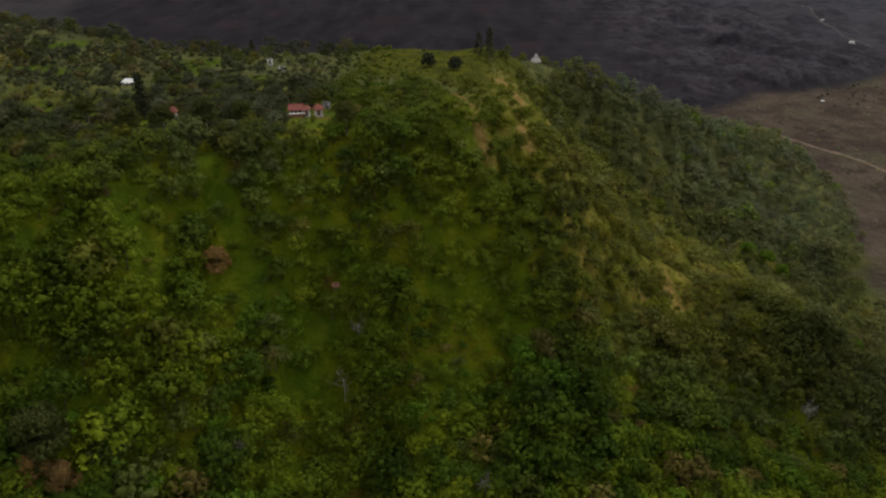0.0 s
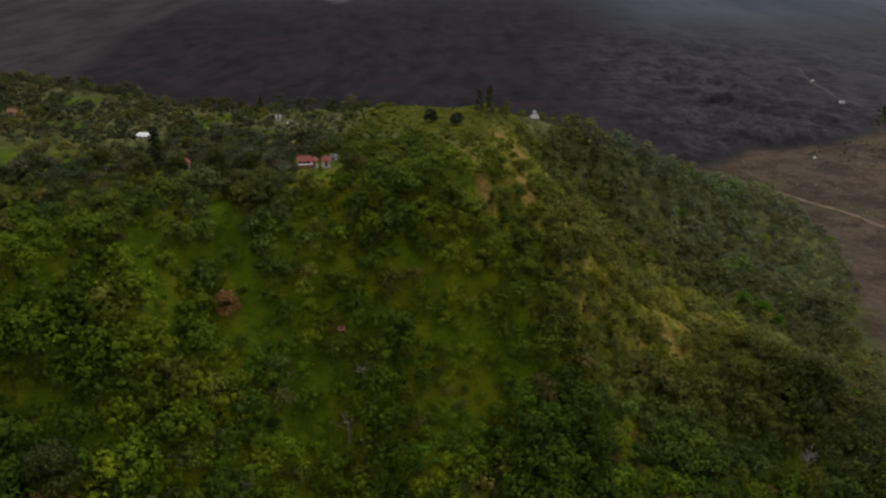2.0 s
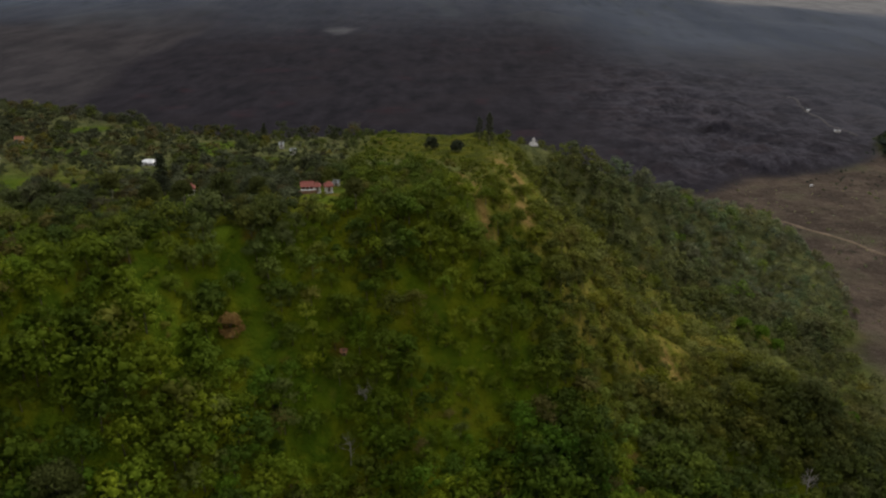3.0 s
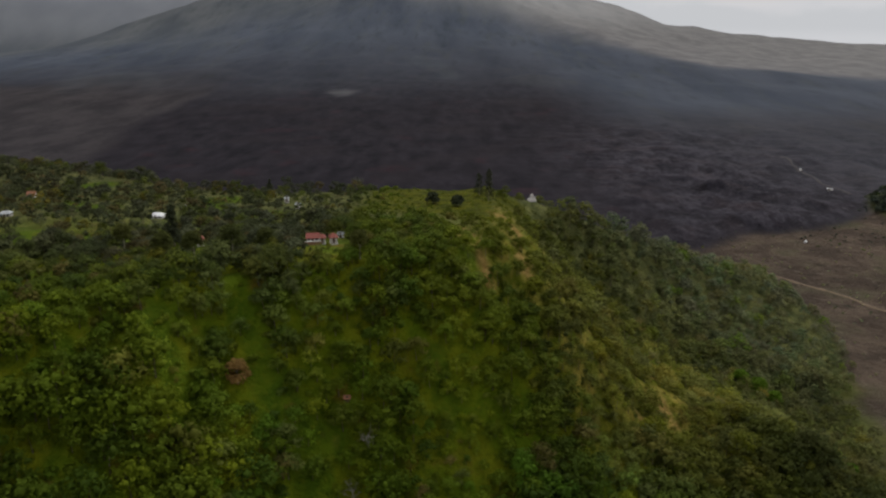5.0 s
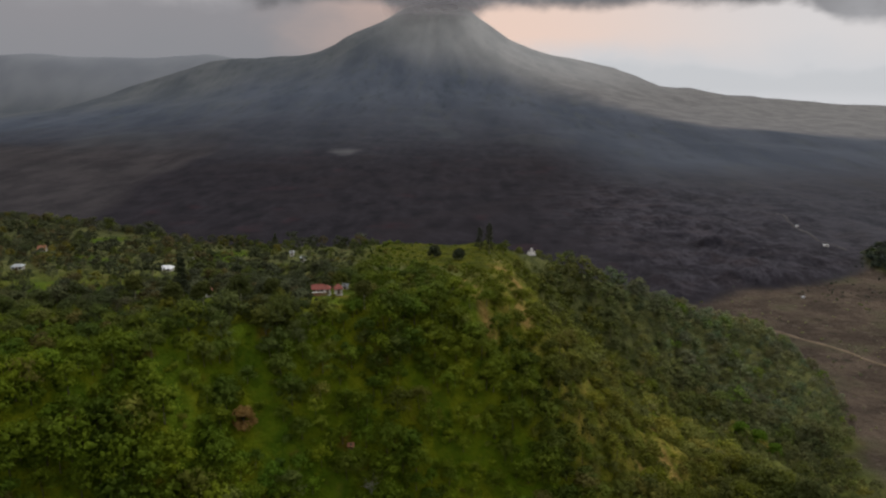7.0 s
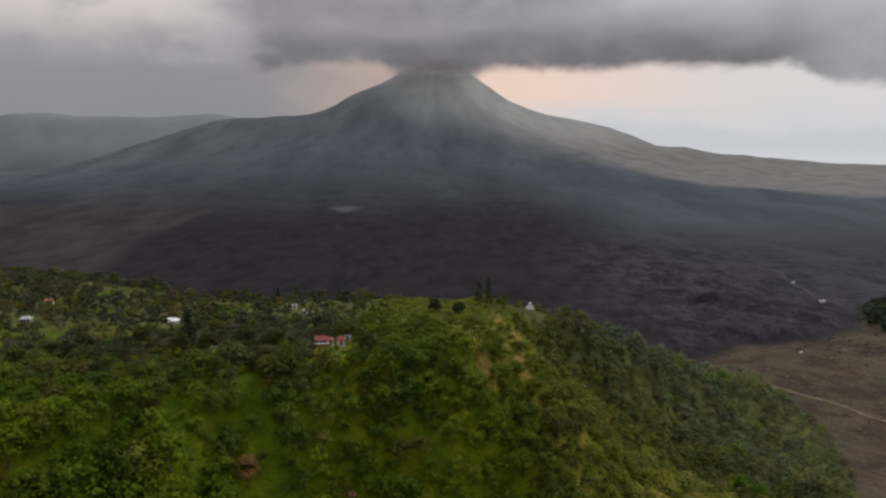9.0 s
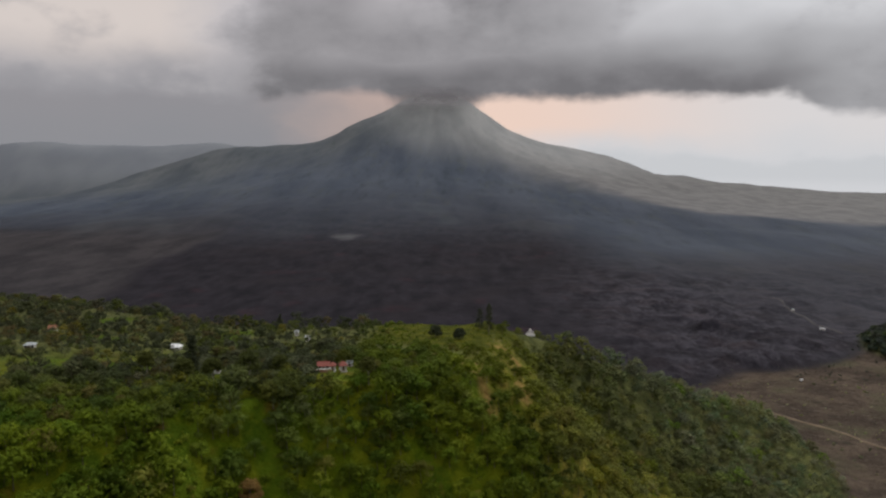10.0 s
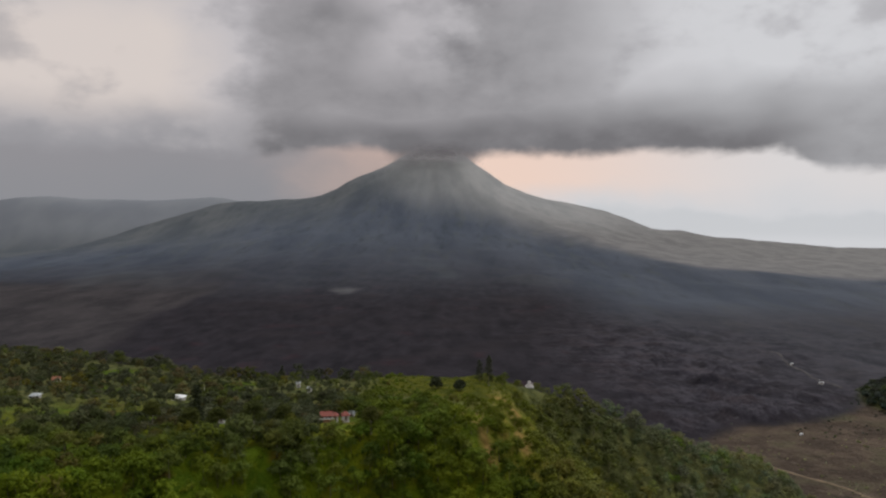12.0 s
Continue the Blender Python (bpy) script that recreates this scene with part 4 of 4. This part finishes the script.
def house(name, at, label, w, d, wall_h, rise, roof, wall=None, turn=0.0, hip=None, windows=2, eaves=0.5, lift=0.0):
    """A small house: plinth, four walls, roof, door and windows on its front (-y)."""
    x, y = at
    wall = wall or PLASTER
    ob = thing(name, (x, y, float(height(x, y)) + lift), label, "house" if "house" in name else name.replace("_", " "), turn=turn)
    bm = bmesh.new()
    box(bm, 0, 0, -0.4, w + 0.5, d + 0.5, 1.2, 0.05)
    part("plinth", mesh_of("plinth", bm, STONE if wall is PLASTER else wall), ob)
    bm = bmesh.new()
    for cx, cy, sx, sy in ((0, -d / 2, w, 0.2), (0, d / 2, w, 0.2), (-w / 2, 0, 0.2, d - 0.2), (w / 2, 0, 0.2, d - 0.2)):
        box(bm, cx, cy, 0.2 + wall_h / 2, sx, sy, wall_h)
    if hip is None:
        for s in (-1, 1):
            vs = [bm.verts.new((s * w / 2 + e, yy, zz)) for e in (-0.1, 0.1) for yy, zz in ((-d / 2, wall_h + 0.2), (d / 2, wall_h + 0.2), (0, wall_h + 0.15 + rise))]
            for f in ((0, 1, 2), (5, 4, 3), (0, 3, 4, 1), (1, 4, 5, 2), (2, 5, 3, 0)):
                bm.faces.new([vs[i] for i in f])
    part("wall", mesh_of("wall", bm, wall), ob)
    bm = gable_roof(w + 2 * eaves, d + 2 * eaves, rise * (1 + 2 * eaves / d)) if hip is None else hip_roof(w + 2 * eaves, d + 2 * eaves, rise, hip)
    drop = 0 if hip is not None else rise * 2 * eaves / d
    part("roof", mesh_of("roof", bm, roof), ob, m=pose(0, 0, wall_h + 0.2 - drop))
    slots = windows + 1
    for k in range(slots):
        px = w * ((k + 0.5) / slots - 0.5)
        bm = bmesh.new()
        if k == slots // 2:
            box(bm, 0, 0, 1.0, 0.9, 0.1, 2.0, 0.02)
            part("door", mesh_of("door", bm, TIMBER), ob, m=pose(px, -d / 2 - 0.13, 0.22))
        else:
            box(bm, 0, 0, 0, 1.1, 0.1, 1.0, 0.02)
            fr = part("window_frame", mesh_of("window_frame", bm, TIMBER), ob, m=pose(px, -d / 2 - 0.12, 1.6))
            bm = bmesh.new()
            box(bm, 0, -0.06, 0, 0.92, 0.03, 0.82)
            part("pane", mesh_of("pane", bm, GLASS), fr)
    return ob


def build_homes():
    house("house", (-57.0, 257.0), "white house with a red tiled roof on a terrace", 4.4, 3.2, 2.0, 1.2, RED_TILE, turn=6, lift=0.6)
    house("porch", (-53.0, 255.2), "open-fronted white porch with a red tiled roof", 1.9, 2.4, 2.0, 1.3, RED_TILE, turn=6, hip=0.6, windows=0, lift=0.5)
    house("pavilion", (-48.8, 255.5), "small white pavilion with a red hipped roof", 2.6, 2.6, 2.0, 1.7, RED_TILE, turn=14, hip=0.4, windows=0, lift=0.6)
    house("shed", (-47.6, 268.0), "small shed with a grey tin roof behind a pavilion", 1.9, 1.6, 1.5, 0.6, GREY_TIN, turn=-8, windows=0, lift=0.0)
    house("shrine_hut", (-99.8, 253.0), "little shrine hut with a steep red hipped roof", 2.0, 2.0, 1.7, 2.0, RED_TILE, turn=10, hip=0.2, windows=0, lift=0.8)
    house("long_house", (-138.5, 312.0), "low house under a broad white tin roof", 5.4, 4.2, 1.5, 1.2, WHITE_TIN, turn=-4, hip=3.0, lift=-0.3)
    house("tin_house", (-212.0, 317.0), "low house under a pale grey tin roof", 4.6, 3.6, 1.9, 1.1, GREY_TIN, turn=8, hip=2.4, lift=-0.5)
    house("farm_house", (-234.0, 380.0), "small farm house with an orange tiled roof", 3.8, 3.4, 1.9, 1.5, ORANGE_TILE, turn=12, lift=-0.2)
    house("tin_shed", (-155.6, 228.5), "tiny white tin shed between the trees", 1.6, 1.4, 1.6, 0.5, WHITE_TIN, hip=0.6, windows=0, lift=1.0)
    house("garden_hut", (-131.5, 334.0), "small white hut behind the long house", 2.0, 1.8, 1.7, 0.6, WHITE_TIN, turn=15, hip=0.6, windows=0, lift=1.0)
    house("farm_shed", (-79.0, 341.0), "small shed with a grey tin roof among trees", 1.9, 1.5, 1.3, 0.5, GREY_TIN, turn=-5, windows=0, lift=1.0)
    house("farm_hut", (-88.5, 359.0), "small hut with a grey tin roof among trees", 1.7, 1.4, 1.3, 0.5, GREY_TIN, turn=9, windows=0, lift=1.0)
    house("slope_hut", (-75.8, 237.5), "tiny pale hut on the wooded brow", 1.5, 1.4, 1.6, 0.5, GREY_TIN, windows=0, lift=0.8)
    house("field_hut", (-37.6, 196.0), "little rust-red roofed hut on the steep slope", 1.4, 1.2, 1.2, 0.5, ORANGE_TILE, wall=BROWN_WALL, windows=0, lift=0.1)


build_homes()


def build_terrace():
    x, y = -57.2, 253.0
    ob = thing("terrace_wall", (x, y, float(height(x, y))), "brown rendered retaining wall before the red-roofed house", "wall", turn=6)
    bm = bmesh.new()
    box(bm, 0, 0, 0.2, 8.5, 0.5, 2.4, 0.06)
    part("wall", mesh_of("wall", bm, BROWN_WALL), ob)
    bm = bmesh.new()
    box(bm, 0, 0, 1.47, 8.7, 0.7, 0.14, 0.03)
    part("coping", mesh_of("coping", bm, STONE), ob)


build_terrace()


def build_shrine():
    """A white stone shrine: stepped base, shaft, side posts and a tiered top."""
    x, y = 45.0, 401.5
    ob = thing("stone_shrine", (x, y, float(height(x, y))), "white stone shrine with a stepped base on the ridge", "shrine", turn=8)
    ob.scale = (0.72, 0.72, 0.72)
    for k, (s, z, h) in enumerate(((6.4, 0.0, 1.6), (4.8, 1.1, 0.8), (3.6, 1.8, 0.8))):
        bm = bmesh.new()
        box(bm, 0, 0, z + h / 2 - 0.4, s, s * 0.8, h, 0.08)
        part("step", mesh_of("step", bm, PLASTER), ob)
    bm = bmesh.new()
    box(bm, 0, 0, 3.2, 1.8, 1.6, 2.2, 0.1)
    part("shaft", mesh_of("shaft", bm, PLASTER), ob)
    for k, s in enumerate((2.6, 2.0, 1.4)):
        part("tier", mesh_of("tier", hip_roof(s, s, 0.55, 0.1), PLASTER), ob, m=pose(0, 0, 4.25 + 0.5 * k))
    for sx in (-1, 1):
        bm = bmesh.new()
        box(bm, sx * 2.3, -0.4, 2.2, 0.7, 0.7, 2.4, 0.08)
        part("post", mesh_of("post", bm, PLASTER), ob)


build_shrine()


def plain_hut():
    x, y = 446.0, 838.0
    house("hut", (x, y), "white-roofed hut alone on the dark lava", 5.2, 3.0, 1.0, 0.6, WHITE_TIN, turn=-20, hip=2.4, lift=0.2)


plain_hut()
house("lava_hut", (468.0, 962.0), "tiny pale hut beside the lava track", 3.0, 2.4, 1.6, 0.7, GREY_TIN, turn=15, hip=1.0, windows=0, lift=0.2)


def parked_van(x, y, turn):
    """A small pale van on the field's track."""
    van = thing("van", (x, y, float(height(x, y)) + 0.1), "small pale van parked on the dry brown field", "van", turn=turn)
    side = [(-2.1, 0.35), (2.1, 0.35), (2.15, 1.0), (1.5, 1.15), (0.95, 1.85), (-2.0, 1.9), (-2.15, 1.0)]
    bm = bmesh.new()
    rings = [[bm.verts.new((px, wy * (0.92 if pz > 1.5 else 1.0), pz)) for px, pz in side] for wy in (-0.85, 0.85)]
    bm.faces.new(rings[0])
    bm.faces.new(rings[1][::-1])
    for k in range(len(side)):
        q = (k + 1) % len(side)
        bm.faces.new((rings[0][k], rings[1][k], rings[1][q], rings[0][q]))
    bmesh.ops.recalc_face_normals(bm, faces=bm.faces)
    bmesh.ops.bevel(bm, geom=bm.edges[:], offset=0.06, segments=2, affect="EDGES")
    me = bpy.data.meshes.new("body")
    bm.to_mesh(me)
    bm.free()
    me.materials.append(WHITE_TIN)
    part("body", me, van)
    for wy in (-0.86, 0.86):
        v = [(-1.7, wy, 1.15), (1.2, wy, 1.15), (0.85, wy * 0.94, 1.68), (-1.7, wy * 0.94, 1.68)]
        part("side_window", mesh_from("side_window", v, [(0, 1, 2, 3)], GLASS), van)
    for wx in (-1.35, 1.35):
        for wy in (-0.78, 0.78):
            bm = bmesh.new()
            bmesh.ops.create_cone(bm, cap_ends=True, segments=16, radius1=0.33, radius2=0.33, depth=0.2)
            me = bpy.data.meshes.new("wheel")
            bm.to_mesh(me)
            bm.free()
            me.materials.append(GLASS)
            part("wheel", me, van, m=pose(wx, wy, 0.33, 90, 0, 0))


parked_van(334.0, 652.0, 35)


# ---- single trees that stand out ----
def casuarina(x, y, tall, wide, label, whorls=22, leaves=46, heart=0.6):
    ob = thing("casuarina", (x, y, float(height(x, y))), label, "tree")
    L = []
    for k in range(whorls):
        s = k / (whorls - 1)
        r = wide * (0.95 - 0.62 * s) * rng.uniform(0.6, 1.0)
        a = 2.4 * k
        L.append((np.array([math.cos(a) * r * 0.55, math.sin(a) * r * 0.55, tall * (0.12 + 0.86 * s)]), (r * 0.62, r * 0.62, tall / whorls * 1.5)))
    cv, ct = leaf_cloud(rng, L, [leaves] * whorls, 0.45, heart)
    part("trunk", mesh_from("trunk", *tube([(0, 0, -1), (0.1, 0, tall * 0.5), (0, 0.1, tall * 0.97)], (0.32, 0.2, 0.04), 7), BARK, True), ob)
    part("crown", mesh_from("crown", cv, ct, NEEDLES, True), ob)


def bare_tree(x, y, tall, label, twigs=26):
    ob = thing("bare_tree", (x, y, float(height(x, y))), label, "tree")
    stem = [(0, 0, -1), (0.2, 0.1, tall * 0.4), (0.1, 0.3, tall * 0.75)]
    part("trunk", mesh_from("trunk", *tube(stem, (0.24, 0.17, 0.08), 6), PALE_BARK, True), ob)
    pieces = []
    for k in range(twigs):
        a, s = 2.4 * k, rng.uniform(0.3, 0.75)
        base = np.array([0.15, 0.15, tall * s])
        out = np.array([math.cos(a), math.sin(a), rng.uniform(0.5, 1.1)]) * tall * rng.uniform(0.22, 0.38)
        pieces.append(tube([base, base + out * 0.5 + (0, 0, -0.1), base + out], (0.09, 0.06, 0.025), 4))
        for j in range(3):
            off = out + rng.normal(size=3) * tall * 0.10
            pieces.append(tube([base + out * 0.55, base + (out * 0.55 + off) / 2 + rng.normal(size=3) * 0.1, base + off], (0.05, 0.035, 0.02), 3))
    part("limbs", mesh_from("limbs", *join(pieces), PALE_BARK, True), ob)


def round_tree(x, y, tall, kind, label, wide=0.5, bark=None, low=0.35):
    """A full, rounded broadleaf tree."""
    ob = thing("round_tree", (x, y, float(height(x, y))), label, "tree")
    L = crown_lobes(rng, tall, tall * wide, 16, low)
    cv, ct = leaf_cloud(rng, L, [70] * 16, 0.5)
    part("trunk", mesh_from("trunk", *trunk_with_limbs(rng, tall, L, 0.26), bark or BARK, True), ob)
    part("crown", mesh_from("crown", cv, ct, LEAVES[kind] if kind in LEAVES else NEEDLES, True), ob)


casuarina(-109.5, 252.0, 16.0, 4.6, "tall dark casuarina before the white-roofed house", 26)
casuarina(17.5, 362.0, 16.0, 4.6, "thin wispy casuarina on the hill's grassy brow", 20, 34, 0.2)
casuarina(13.0, 374.0, 12.0, 4.0, "second thin wispy casuarina behind the first", 16, 26, 0.2)
casuarina(-104.0, 388.0, 8.0, 2.0, "dark narrow casuarina at the hilltop's far edge", 12, 30, 0.4)
round_tree(-11.9, 354.0, 6.2, "dark", "round dark tree alone on the bright lawn", 0.6)
round_tree(0.7, 345.0, 5.6, "dark", "dark bushy tree at the edge of the lawn", 0.62)
for tx, ty, tall in ((150.0, 332.0, 8.0), (157.0, 326.0, 9.0), (164.0, 321.0, 8.0), (172.0, 276.0, 9.0), (179.0, 271.0, 8.0)):
    round_tree(tx, ty, tall, "fresh green", "fresh green tree bright among the dull flank wood", 0.56)
round_tree(-70.5, 187.5, 8.0, "brownish", "round brown-leaved tree beside the grassy gully", 0.52)
for tx, ty, tall in ((-101.9, 221.0, 13), (-93.3, 226.0, 12), (-79.5, 225.0, 15), (-36.0, 233.0, 11), (-69.0, 232.0, 12), (-122.0, 236.0, 12)):
    round_tree(tx, ty, tall, "dull green", "tall thin tree with a bare pale trunk on the brow", 0.34, PALE_BARK, 0.64)
bare_tree(131.0, 212.0, 9.0, "leafless grey tree low on the flank")
bare_tree(8.0, 160.0, 8.0, "leafless grey tree among green crowns")
bare_tree(-30.5, 187.0, 8.0, "leafless pale tree above the wooded gully")
bare_tree(-60.0, 150.0, 8.0, "leafless pale tree on the lower slope")
bare_tree(-34.6, 176.0, 10.0, "slender pale dead tree on the slope", 8)


# ---- the cloud that rests on the summit ----
def cloud_material():
    m = Nodes("cloud")
    co = m.node("ShaderNodeTexCoord").outputs["Object"]
    xyz = m.node("ShaderNodeSeparateXYZ", Vector=co)
    torn = m.noise(150, 5, 0.55, co)
    low = m.ramp(m.calc("ADD", xyz.outputs["Z"], m.calc("MULTIPLY", m.calc("SUBTRACT", torn, 0.5), 120.0)), -110, -20)
    reach = m.calc("ADD", m.calc("ABSOLUTE", xyz.outputs["X"]), m.calc("MULTIPLY", torn, 120.0))
    alpha = m.calc("MULTIPLY", low, m.ramp(reach, 330, 110, 0.0, 0.80))
    alpha = m.calc("MULTIPLY", alpha, m.ramp(xyz.outputs["Z"], 42, -45))
    m.nt.nodes.remove(m.bsdf)
    grey = m.node("ShaderNodeBsdfDiffuse", Color=(0.118, 0.113, 0.117))
    glow = m.node("ShaderNodeBsdfTranslucent", Color=(0.118, 0.113, 0.117))
    body = m.node("ShaderNodeAddShader")
    m.nt.links.new(grey.outputs[0], body.inputs[0])
    m.nt.links.new(glow.outputs[0], body.inputs[1])
    clear = m.node("ShaderNodeBsdfTransparent")
    mixer = m.node("ShaderNodeMixShader", Fac=alpha)
    m.nt.links.new(clear.outputs[0], mixer.inputs[1])
    m.nt.links.new(body.outputs[0], mixer.inputs[2])
    m.nt.links.new(mixer.outputs[0], m.out.inputs[0])
    return m.mat


def summit_cloud():
    """Billowing layers of vapour round the crater."""
    pieces = []
    for wide, deep, tall in ((430, 330, 150), (340, 240, 110)):
        lat, lon = np.meshgrid(np.linspace(-math.pi / 2, 0.42, 30), np.linspace(0, 2 * math.pi, 73)[:-1], indexing="ij")
        puff = 1 + 0.16 * fbm(lon * 60, lat * 80, 40, 4, 301 + wide)
        v = np.stack([np.cos(lat) * np.cos(lon) * wide * puff, np.cos(lat) * np.sin(lon) * deep * puff, np.sin(lat) * tall * puff], -1).reshape(-1, 3)
        i, j = np.meshgrid(np.arange(29), np.arange(72), indexing="ij")
        a, b = (i * 72 + j).ravel(), (i * 72 + (j + 1) % 72).ravel()
        pieces.append((v, np.concatenate([np.c_[a, b, b + 72], np.c_[a, b + 72, a + 72]])))
    ob = new("cloud", mesh_from("cloud", *join(pieces), cloud_material(), True))
    ob.matrix_basis = pose(PEAK[0], PEAK[1], 484)
    tagged(ob, "grey cloud resting on the volcano's summit", "cloud", kind="stuff")


summit_cloud()
